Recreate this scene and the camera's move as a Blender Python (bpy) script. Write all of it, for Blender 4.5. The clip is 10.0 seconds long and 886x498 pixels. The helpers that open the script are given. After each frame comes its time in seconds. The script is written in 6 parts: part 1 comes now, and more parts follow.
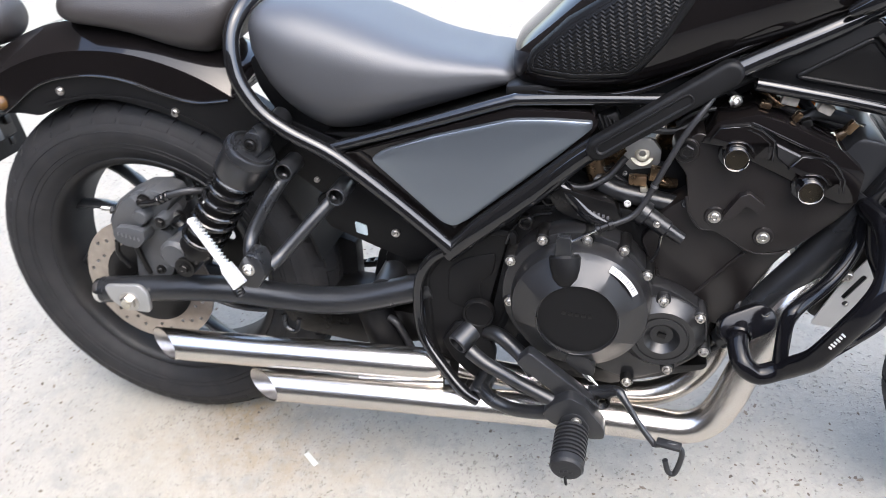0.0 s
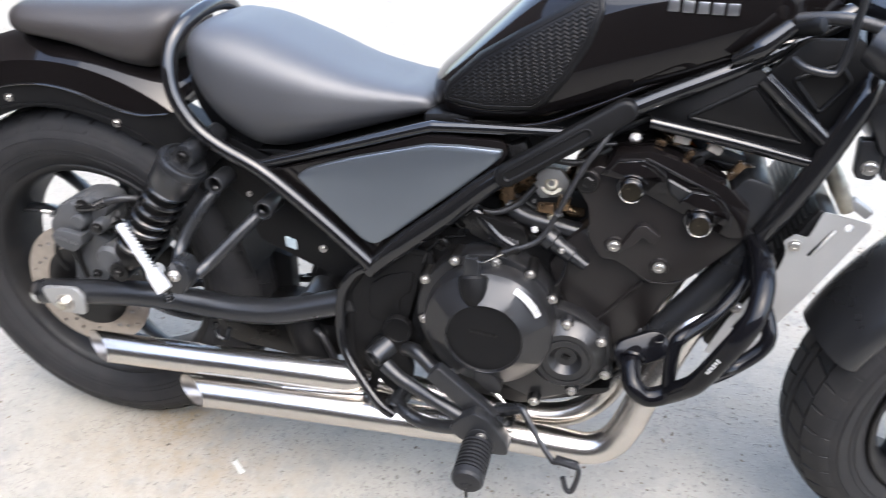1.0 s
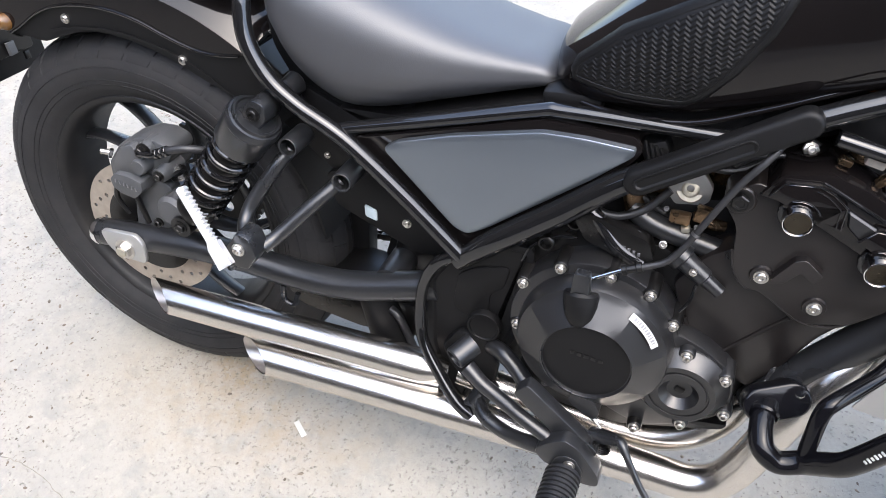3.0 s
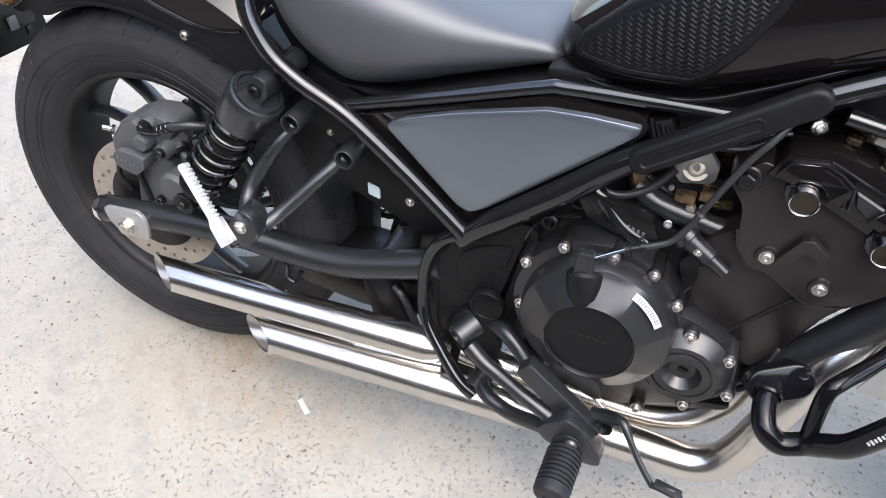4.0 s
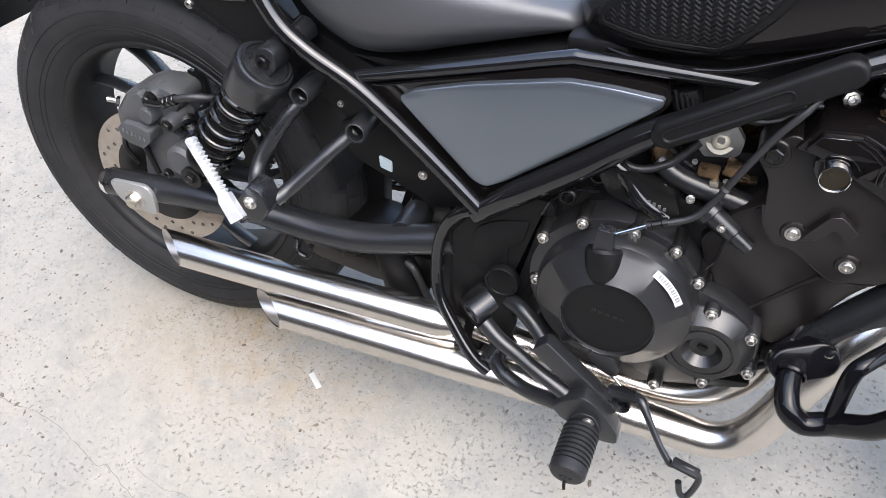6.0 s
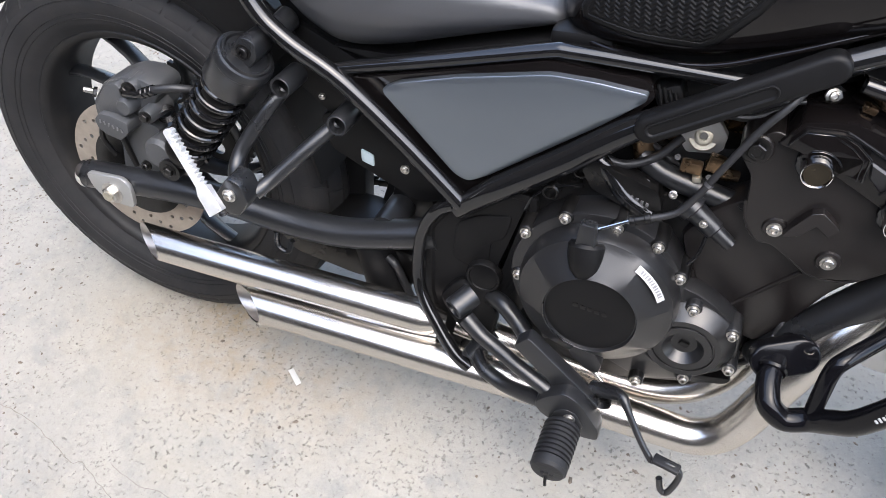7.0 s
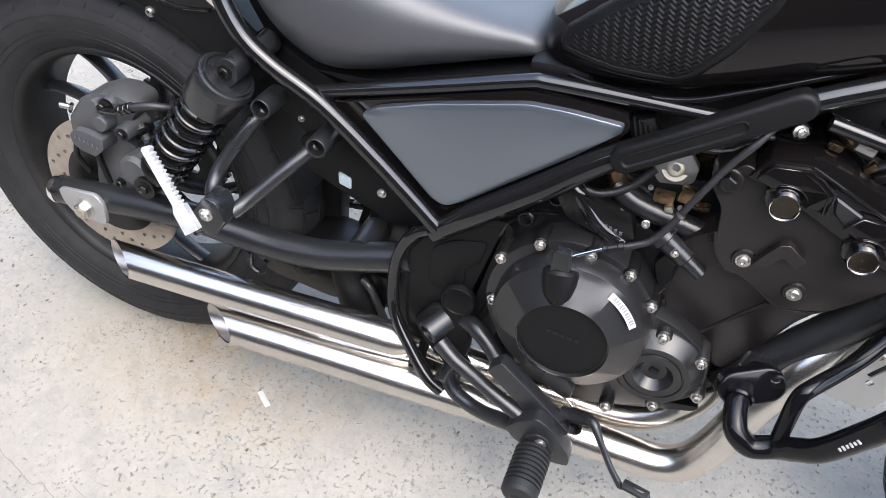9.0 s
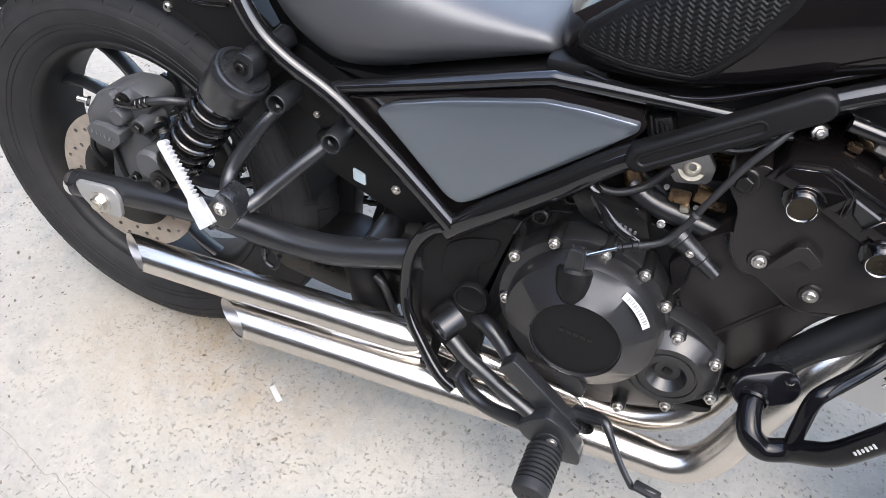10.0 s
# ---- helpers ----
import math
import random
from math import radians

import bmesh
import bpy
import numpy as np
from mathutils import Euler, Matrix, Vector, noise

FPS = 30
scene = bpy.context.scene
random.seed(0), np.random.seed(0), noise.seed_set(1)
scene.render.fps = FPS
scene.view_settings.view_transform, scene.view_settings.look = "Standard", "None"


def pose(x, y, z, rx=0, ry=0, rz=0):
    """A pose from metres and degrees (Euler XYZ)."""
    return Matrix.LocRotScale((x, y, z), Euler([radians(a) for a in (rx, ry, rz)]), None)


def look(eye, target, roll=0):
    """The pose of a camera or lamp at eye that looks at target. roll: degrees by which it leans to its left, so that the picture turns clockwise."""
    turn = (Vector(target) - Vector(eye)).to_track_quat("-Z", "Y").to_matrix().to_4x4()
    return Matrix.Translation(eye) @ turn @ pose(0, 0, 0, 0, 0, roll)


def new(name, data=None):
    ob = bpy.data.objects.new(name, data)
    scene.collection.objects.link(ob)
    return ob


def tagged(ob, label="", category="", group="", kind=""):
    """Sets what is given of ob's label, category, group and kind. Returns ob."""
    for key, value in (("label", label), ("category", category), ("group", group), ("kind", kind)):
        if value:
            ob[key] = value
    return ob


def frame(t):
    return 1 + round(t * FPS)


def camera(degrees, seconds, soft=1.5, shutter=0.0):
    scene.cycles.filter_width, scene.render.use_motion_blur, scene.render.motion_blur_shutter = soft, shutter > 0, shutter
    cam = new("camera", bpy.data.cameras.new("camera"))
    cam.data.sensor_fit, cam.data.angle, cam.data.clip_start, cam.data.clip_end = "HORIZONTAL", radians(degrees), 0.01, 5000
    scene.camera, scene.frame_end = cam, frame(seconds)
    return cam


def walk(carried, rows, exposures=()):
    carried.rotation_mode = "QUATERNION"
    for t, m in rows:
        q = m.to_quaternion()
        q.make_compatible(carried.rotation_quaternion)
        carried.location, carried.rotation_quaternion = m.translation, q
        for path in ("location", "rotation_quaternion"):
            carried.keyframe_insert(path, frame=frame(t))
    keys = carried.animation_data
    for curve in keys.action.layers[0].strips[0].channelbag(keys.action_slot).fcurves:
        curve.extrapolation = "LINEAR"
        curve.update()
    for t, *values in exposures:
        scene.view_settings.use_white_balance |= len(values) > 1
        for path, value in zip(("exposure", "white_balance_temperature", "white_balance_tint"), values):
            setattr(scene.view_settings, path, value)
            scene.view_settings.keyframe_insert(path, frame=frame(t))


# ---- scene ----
cam = camera(59.2, 10.0, soft=0.7, shutter=0.3)
# the motorcycle leans this far to its left on its stand; the path is given in its upright frame
STAND = 10.0
TIP = Matrix.Rotation(radians(-STAND), 4, "X")
PATH = [
    (0, (0.804, -1.098, 1.024), (0.356, 0.582, 0.035), -3.4),
    (0.3, (0.883, -1.13, 1.019), (0.306, 0.511, 0.031), -2.8),
    (0.5, (0.903, -1.146, 1.035), (0.322, 0.489, 0.042), -1.6),
    (1, (0.919, -1.125, 1.032), (0.49, 0.597, 0.108), -0.2),
    (1.2, (0.874, -1.11, 1.058), (0.573, 0.593, 0.053), 0.5),
    (1.5, (0.801, -1.098, 1.038), (0.432, 0.569, -0.004), -0.6),
    (2, (0.796, -0.992, 1.058), (0.433, 0.615, -0.076), 1.5),
    (2.5, (0.814, -0.925, 1.076), (0.278, 0.608, -0.092), 1.0),
    (4, (0.823, -0.909, 1.071), (0.265, 0.566, -0.159), 1.6),
    (4.5, (0.819, -0.907, 1.072), (0.291, 0.556, -0.186), 1.8),
    (5, (0.811, -0.906, 1.058), (0.284, 0.553, -0.204), 2.2),
    (5.5, (0.804, -0.89, 1.069), (0.247, 0.526, -0.23), 0.9),
    (7, (0.803, -0.886, 1.057), (0.296, 0.547, -0.243), 2.6),
    (7.5, (0.808, -0.891, 1.055), (0.337, 0.577, -0.219), 3.3),
    (8, (0.806, -0.891, 1.063), (0.354, 0.6, -0.192), 4.2),
    (8.5, (0.797, -0.896, 1.059), (0.325, 0.594, -0.188), 5.1),
    (9, (0.795, -0.897, 1.061), (0.35, 0.603, -0.185), 5.7),
    (9.5, (0.796, -0.895, 1.06), (0.33, 0.592, -0.194), 5.3),
    (10, (0.794, -0.897, 1.059), (0.32, 0.589, -0.193), 5.7),
]
EXPOSURES = [(0.0, 2.80), (2.0, 2.80), (2.7, 2.78), (4.0, 2.66), (5.5, 2.62), (7.0, 2.58), (10.0, 2.67)]

walk(cam, [(t, TIP @ look(eye, target, roll)) for t, eye, target, roll in PATH], EXPOSURES)

# ---- world, sun, large lights ----
world = bpy.data.worlds.new("world")
scene.world = world
world.use_nodes = True
wn = world.node_tree
sky = wn.nodes.new("ShaderNodeTexSky")
sky.sky_type = "NISHITA"
sky.sun_disc = False
sky.sun_elevation = radians(65)
sky.sun_rotation = radians(140)
sky.air_density, sky.dust_density, sky.ozone_density = 0.9, 2.2, 1.0
haze = wn.nodes.new("ShaderNodeHueSaturation")
haze.inputs["Saturation"].default_value = 0.88
wn.links.new(sky.outputs[0], haze.inputs["Color"])
wn.links.new(haze.outputs[0], wn.nodes["Background"].inputs[0])
wn.nodes["Background"].inputs[1].default_value = 0.145
sun_data = bpy.data.lights.new("sun", "SUN")
sun_data.energy, sun_data.angle, sun_data.color = 0.62, radians(84), (1.0, 0.97, 0.92)
sun = new("sun", sun_data)
sun.matrix_world = look((4.2 * math.sin(radians(140)), 4.2 * math.cos(radians(140)), 9.1), (0, 0, 0))


# ---- materials ----
def material(name, color, rough=0.5, metal=0.0, vary=0.15, scale=9.0, fine=220.0, bump=0.05, coat=0.0,
             rough_vary=0.12, stretch=(1, 1, 1), spec=0.5, dust=0.0):
    m = bpy.data.materials.new(name)
    m.use_nodes = True
    t = m.node_tree
    b = t.nodes["Principled BSDF"]
    link = t.links.new
    co = t.nodes.new("ShaderNodeTexCoord")
    mp = t.nodes.new("ShaderNodeMapping")
    mp.inputs["Scale"].default_value = stretch
    link(co.outputs["Object"], mp.inputs["Vector"])
    big = t.nodes.new("ShaderNodeTexNoise")
    big.inputs["Scale"].default_value, big.inputs["Detail"].default_value = scale, 5
    small = t.nodes.new("ShaderNodeTexNoise")
    small.inputs["Scale"].default_value, small.inputs["Detail"].default_value = fine, 3
    link(mp.outputs[0], big.inputs["Vector"])
    link(mp.outputs[0], small.inputs["Vector"])
    ramp = t.nodes.new("ShaderNodeMapRange")
    ramp.inputs["From Min"].default_value, ramp.inputs["From Max"].default_value = 0.3, 0.7
    ramp.inputs["To Min"].default_value, ramp.inputs["To Max"].default_value = 1 - vary, 1 + vary
    link(big.outputs["Fac"], ramp.inputs["Value"])
    mul = t.nodes.new("ShaderNodeVectorMath")
    mul.operation = "SCALE"
    mul.inputs[0].default_value = color
    link(ramp.outputs[0], mul.inputs["Scale"])
    if dust > 0:
        mix = t.nodes.new("ShaderNodeMix")
        mix.data_type = "RGBA"
        mix.inputs["B"].default_value = (0.33, 0.29, 0.24, 1)
        dn = t.nodes.new("ShaderNodeTexNoise")
        dn.inputs["Scale"].default_value, dn.inputs["Detail"].default_value = 28, 8
        link(co.outputs["Object"], dn.inputs["Vector"])
        dr = t.nodes.new("ShaderNodeMapRange")
        dr.inputs["From Min"].default_value, dr.inputs["From Max"].default_value = 0.42, 0.78
        dr.inputs["To Max"].default_value = dust
        link(dn.outputs["Fac"], dr.inputs["Value"])
        link(dr.outputs[0], mix.inputs["Factor"])
        link(mul.outputs[0], mix.inputs["A"])
        link(mix.outputs["Result"], b.inputs["Base Color"])
    else:
        link(mul.outputs[0], b.inputs["Base Color"])
    rr = t.nodes.new("ShaderNodeMapRange")
    rr.inputs["To Min"].default_value = max(0.02, rough - rough_vary)
    rr.inputs["To Max"].default_value = min(1, rough + rough_vary)
    link(big.outputs["Fac"], rr.inputs["Value"])
    link(rr.outputs[0], b.inputs["Roughness"])
    bp = t.nodes.new("ShaderNodeBump")
    bp.inputs["Strength"].default_value, bp.inputs["Distance"].default_value = bump, 0.002
    link(small.outputs["Fac"], bp.inputs["Height"])
    link(bp.outputs[0], b.inputs["Normal"])
    b.inputs["Metallic"].default_value = metal
    b.inputs["Specular IOR Level"].default_value = spec
    b.inputs["Coat Weight"].default_value = coat
    b.inputs["Coat Roughness"].default_value = 0.04
    return m


GLOSS = material("gloss_black_paint", (0.005, 0.0042, 0.0042), 0.06, vary=0.2, scale=5, bump=0.006, rough_vary=0.03, spec=0.34)
FRAME = material("frame_black_paint", (0.006, 0.006, 0.0065), 0.055, bump=0.008, rough_vary=0.03, spec=0.6)
SATIN = material("satin_black_powder_coat", (0.0115, 0.0120, 0.0132), 0.29, bump=0.06, fine=700, rough_vary=0.07, dust=0.003, spec=0.5)
PLASTIC = material("black_grained_plastic", (0.0045, 0.0045, 0.0048), 0.45, bump=0.16, fine=900, rough_vary=0.1, dust=0.003, spec=0.18)
DARK = material("dark_cast_metal", (0.004, 0.0038, 0.0038), 0.30, vary=0.25, bump=0.14, fine=520, rough_vary=0.1, dust=0.004, spec=0.32)
CAST = material("engine_cover_satin_black", (0.008, 0.008, 0.0086), 0.34, bump=0.05, fine=900, rough_vary=0.05, dust=0.004, spec=0.6)
HEADM = material("brown_black_cast_head", (0.0075, 0.0062, 0.0060), 0.33, vary=0.2, bump=0.12, fine=600, rough_vary=0.07, dust=0.003, spec=0.45)
BARM = material("gloss_black_bar_paint", (0.004, 0.004, 0.005), 0.11, bump=0.02, fine=600, rough_vary=0.04, spec=0.24)
RUBBER = material("tyre_rubber", (0.010, 0.010, 0.011), 0.70, vary=0.2, scale=14, bump=0.16, fine=300, dust=0.022, spec=0.35)
RIMM = material("rim_black", (0.007, 0.007, 0.0075), 0.5, vary=0.2, bump=0.06, fine=500, dust=0.03, spec=0.3)
PEGRUB = material("footpeg_rubber", (0.009, 0.0095, 0.011), 0.5, bump=0.2, dust=0.02, spec=0.35)
VINYL = material("seat_vinyl", (0.024, 0.025, 0.0285), 0.52, vary=0.1, scale=5, bump=0.09, fine=900, rough_vary=0.05, spec=1.0)
BROWNV = material("pillion_vinyl", (0.023, 0.020, 0.019), 0.5, vary=0.12, scale=6, bump=0.2, fine=480, rough_vary=0.06)
GREYP = material("graphite_satin_panel", (0.175, 0.198, 0.225), 0.32, metal=0.85, vary=0.06, scale=4, bump=0.03, fine=900, rough_vary=0.04)
STEEL = material("brushed_stainless", (0.62, 0.585, 0.54), 0.25, metal=1, vary=0.06, scale=30, fine=160, bump=0.05, stretch=(0.06, 1, 1), rough_vary=0.06)
STEELIN = material("pipe_inside", (0.46, 0.43, 0.40), 0.36, metal=1, vary=0.2, scale=40)
PLATEST = material("zinc_plate", (0.40, 0.40, 0.39), 0.46, metal=0.75, vary=0.08, scale=16, bump=0.04)
# brown base colour stands in for dark surroundings mirrored in the polished cap
PLUGM = material("plug_reflection_brown", (0.070, 0.060, 0.046), 0.25, metal=1, vary=0.15, scale=60, bump=0.02)
CHROME = material("chrome", (0.82, 0.81, 0.80), 0.09, metal=1, vary=0.04, bump=0.01, rough_vary=0.04)
BOLTM = material("zinc_bolt", (0.46, 0.44, 0.41), 0.3, metal=0.95, vary=0.15, scale=90, bump=0.05)
ALU = material("bare_aluminium", (0.80, 0.80, 0.80), 0.38, metal=0.7, vary=0.08, scale=60, bump=0.05)
DISCM = material("brake_disc_steel", (0.42, 0.37, 0.32), 0.34, metal=0.9, vary=0.12, scale=60, bump=0.05)
BRONZE = material("bronze_throttle_body", (0.17, 0.112, 0.066), 0.27, metal=0.9, vary=0.3, scale=50, bump=0.06)
GOLD = material("pale_gold_zinc", (0.40, 0.37, 0.30), 0.45, metal=0.8, vary=0.2, scale=70)
PALE = material("pale_worn_tab", (0.42, 0.38, 0.33), 0.5, metal=0.3, vary=0.3, scale=60, bump=0.1)
CALIPER = material("caliper_grey_black", (0.040, 0.042, 0.045), 0.5, vary=0.15, bump=0.15, fine=600, dust=0.06)
AMBER = material("amber_lens", (0.85, 0.22, 0.02), 0.16, vary=0.08, scale=60, bump=0.03)
OLDAMBER = material("brown_amber_lens", (0.10, 0.048, 0.014), 0.2, vary=0.15, scale=60, bump=0.03)
WHITE = material("white_label", (0.42, 0.42, 0.41), 0.5, vary=0.05, scale=60, bump=0.01)
PRINT = material("faded_dark_print", (0.20, 0.20, 0.21), 0.5, bump=0.01)
STAMP = material("worn_cast_stamp", (0.075, 0.075, 0.078), 0.5, bump=0.01)
SILVER = material("silver_badge", (0.26, 0.26, 0.27), 0.3, metal=0.9, bump=0.01)
BLUEGREY = material("pale_blue_label", (0.42, 0.50, 0.53), 0.5, vary=0.05, bump=0.01)
WIRE = material("cable_sheath", (0.012, 0.012, 0.013), 0.45, bump=0.05)
PAPER = material("paper_scrap", (0.40, 0.39, 0.365), 0.7, vary=0.06, scale=90, bump=0.05)
CRACKM = material("crack_dirt", (0.165, 0.150, 0.128), 0.9, vary=0.3, scale=60, bump=0.1)
GRIT = material("brown_grey_grit", (0.115, 0.092, 0.070), 0.85, vary=0.5, scale=40, bump=0.1)
PLASTER = material("warm_brown_plaster", (0.034, 0.026, 0.022), 0.85, vary=0.2, scale=1.2, fine=60, bump=0.2)


def concrete():
    m = bpy.data.materials.new("worn_concrete")
    m.use_nodes = True
    t = m.node_tree
    b = t.nodes["Principled BSDF"]
    link = t.links.new
    co = t.nodes.new("ShaderNodeTexCoord")

    def noise_of(scale, detail, rough=0.55):
        n = t.nodes.new("ShaderNodeTexNoise")
        n.inputs["Scale"].default_value, n.inputs["Detail"].default_value, n.inputs["Roughness"].default_value = scale, detail, rough
        link(co.outputs["Object"], n.inputs["Vector"])
        return n.outputs["Fac"]

    def ranged(v, a, c, lo, hi):
        r = t.nodes.new("ShaderNodeMapRange")
        for k, x in zip(("From Min", "From Max", "To Min", "To Max"), (a, c, lo, hi)):
            r.inputs[k].default_value = x
        link(v, r.inputs["Value"])
        return r.outputs[0]

    def mixed(f, a, c):
        x = t.nodes.new("ShaderNodeMix")
        x.data_type = "RGBA"
        link(f, x.inputs["Factor"])
        for k, v in (("A", a), ("B", c)):
            if isinstance(v, tuple):
                x.inputs[k].default_value = (*v, 1)
            else:
                link(v, x.inputs[k])
        return x.outputs["Result"]

    def math_of(op, a, c):
        x = t.nodes.new("ShaderNodeMath")
        x.operation = op
        for i, v in enumerate((a, c)):
            if isinstance(v, (int, float)):
                x.inputs[i].default_value = v
            else:
                link(v, x.inputs[i])
        return x.outputs[0]

    base = mixed(ranged(noise_of(2.6, 6), 0.36, 0.64, 0, 1), (0.226, 0.216, 0.190), (0.264, 0.248, 0.214))
    base = mixed(ranged(noise_of(7.5, 6, 0.62), 0.50, 0.72, 0, 0.55), base, (0.246, 0.222, 0.176))
    base = mixed(ranged(noise_of(13, 6, 0.72), 0.50, 0.66, 0, 0.75), base, (0.186, 0.181, 0.166))
    base = mixed(ranged(noise_of(85, 5, 0.75), 0.50, 0.72, 0, 0.42), base, (0.165, 0.150, 0.125))
    base = mixed(ranged(noise_of(32, 6, 0.75), 0.55, 0.70, 0, 0.6), base, (0.305, 0.282, 0.240))
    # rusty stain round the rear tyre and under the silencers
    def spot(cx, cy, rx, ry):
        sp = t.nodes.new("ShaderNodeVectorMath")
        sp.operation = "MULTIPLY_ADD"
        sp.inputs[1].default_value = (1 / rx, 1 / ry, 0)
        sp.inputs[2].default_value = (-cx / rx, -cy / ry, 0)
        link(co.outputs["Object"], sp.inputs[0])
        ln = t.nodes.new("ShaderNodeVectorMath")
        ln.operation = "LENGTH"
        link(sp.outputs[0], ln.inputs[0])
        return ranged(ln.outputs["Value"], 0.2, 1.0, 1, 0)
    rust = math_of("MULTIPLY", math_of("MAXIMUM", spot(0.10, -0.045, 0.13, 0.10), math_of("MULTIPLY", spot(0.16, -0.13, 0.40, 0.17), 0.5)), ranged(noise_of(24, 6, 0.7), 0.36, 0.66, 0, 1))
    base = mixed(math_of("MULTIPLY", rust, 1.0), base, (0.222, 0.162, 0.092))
    # aggregate showing through and small pits
    warp = t.nodes.new("ShaderNodeTexNoise")
    warp.inputs["Scale"].default_value, warp.inputs["Detail"].default_value = 105, 4
    link(co.outputs["Object"], warp.inputs["Vector"])
    bent = t.nodes.new("ShaderNodeVectorMath")
    bent.operation = "MULTIPLY_ADD"
    bent.inputs[1].default_value = (0.016, 0.016, 0)
    link(warp.outputs["Color"], bent.inputs[0])
    link(co.outputs["Object"], bent.inputs[2])
    vo = t.nodes.new("ShaderNodeTexVoronoi")
    vo.inputs["Scale"].default_value = 88
    link(bent.outputs[0], vo.inputs["Vector"])
    sep = t.nodes.new("ShaderNodeSeparateColor")
    link(vo.outputs["Color"], sep.inputs[0])
    keep = ranged(noise_of(5, 6, 0.7), 0.42, 0.62, 0.30, 1)
    size = ranged(math_of("MULTIPLY", sep.outputs[0], keep), 0.55, 1.0, 0.0, 0.40)
    cell = ranged(math_of("SUBTRACT", size, vo.outputs["Distance"]), 0.0, 0.12, 0, 1)
    worn = math_of("MULTIPLY", ranged(noise_of(120, 3, 0.55), 0.595, 0.665, 0, 1), ranged(noise_of(8, 6, 0.75), 0.40, 0.60, 0.12, 1))
    pit = math_of("MAXIMUM", math_of("MULTIPLY", cell, 0.6), worn)
    base = mixed(math_of("MULTIPLY", pit, ranged(sep.outputs[1], 0, 1, 0.5, 0.85)), base, (0.098, 0.090, 0.076))
    deep = math_of("MULTIPLY", ranged(noise_of(64, 6, 0.75), 0.615, 0.69, 0, 1), ranged(noise_of(4.5, 6, 0.75), 0.43, 0.58, 0, 1))
    base = mixed(math_of("MULTIPLY", deep, 0.6), base, (0.085, 0.078, 0.066))
    vo2 = t.nodes.new("ShaderNodeTexVoronoi")
    vo2.inputs["Scale"].default_value = 175
    link(bent.outputs[0], vo2.inputs["Vector"])
    sep2 = t.nodes.new("ShaderNodeSeparateColor")
    link(vo2.outputs["Color"], sep2.inputs[0])
    fleck = math_of("MULTIPLY", ranged(vo2.outputs["Distance"], 0.25, 0.42, 1, 0), math_of("GREATER_THAN", math_of("MULTIPLY", sep2.outputs[0], keep), 0.58))
    base = mixed(math_of("MULTIPLY", fleck, 0.5), base, (0.100, 0.092, 0.078))
    vo3 = t.nodes.new("ShaderNodeTexVoronoi")
    vo3.inputs["Scale"].default_value = 120
    link(bent.outputs[0], vo3.inputs["Vector"])
    sep3 = t.nodes.new("ShaderNodeSeparateColor")
    link(vo3.outputs["Color"], sep3.inputs[0])
    chip = math_of("MULTIPLY", ranged(vo3.outputs["Distance"], 0.22, 0.40, 1, 0), math_of("GREATER_THAN", sep3.outputs[0], 0.82))
    base = mixed(math_of("MULTIPLY", chip, 0.25), base, (0.31, 0.295, 0.255))
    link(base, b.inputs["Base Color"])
    b.inputs["Roughness"].default_value = 0.85
    h = math_of("SUBTRACT", math_of("MULTIPLY", noise_of(120, 6, 0.7), 0.6), math_of("ADD", pit, math_of("MULTIPLY", fleck, 0.3)))
    bp = t.nodes.new("ShaderNodeBump")
    bp.inputs["Strength"].default_value, bp.inputs["Distance"].default_value = 0.75, 0.004
    link(h, bp.inputs["Height"])
    link(bp.outputs[0], b.inputs["Normal"])
    return m


CONCRETE = concrete()


# ---- mesh helpers ----
def finish(name, bm, mat, parent=None, label="", angle=35):
    bmesh.ops.recalc_face_normals(bm, faces=bm.faces)
    me = bpy.data.meshes.new(name)
    bm.to_mesh(me)
    bm.free()
    me.materials.append(mat)
    me.polygons.foreach_set("use_smooth", [True] * len(me.polygons))
    me.set_sharp_from_angle(angle=radians(angle))
    ob = new(name, me)
    if parent is not None:
        ob.parent = parent
    if label:
        tagged(ob, label)
    return ob


def part(name, bm, mat, parent, label="", angle=35):
    return finish(name, bm, mat, parent, label, angle)


def spline(pts, n=6):
    """Points of a smooth curve through pts."""
    p = [Vector(q) for q in pts]
    p = [2 * p[0] - p[1]] + p + [2 * p[-1] - p[-2]]
    out = []
    for i in range(1, len(p) - 2):
        for k in range(n):
            t = k / n
            a, b, c, d = p[i - 1], p[i], p[i + 1], p[i + 2]
            out.append(0.5 * (2 * b + (c - a) * t + (2 * a - 5 * b + 4 * c - d) * t * t + (3 * b - a - 3 * c + d) * t ** 3))
    out.append(p[-2])
    return out


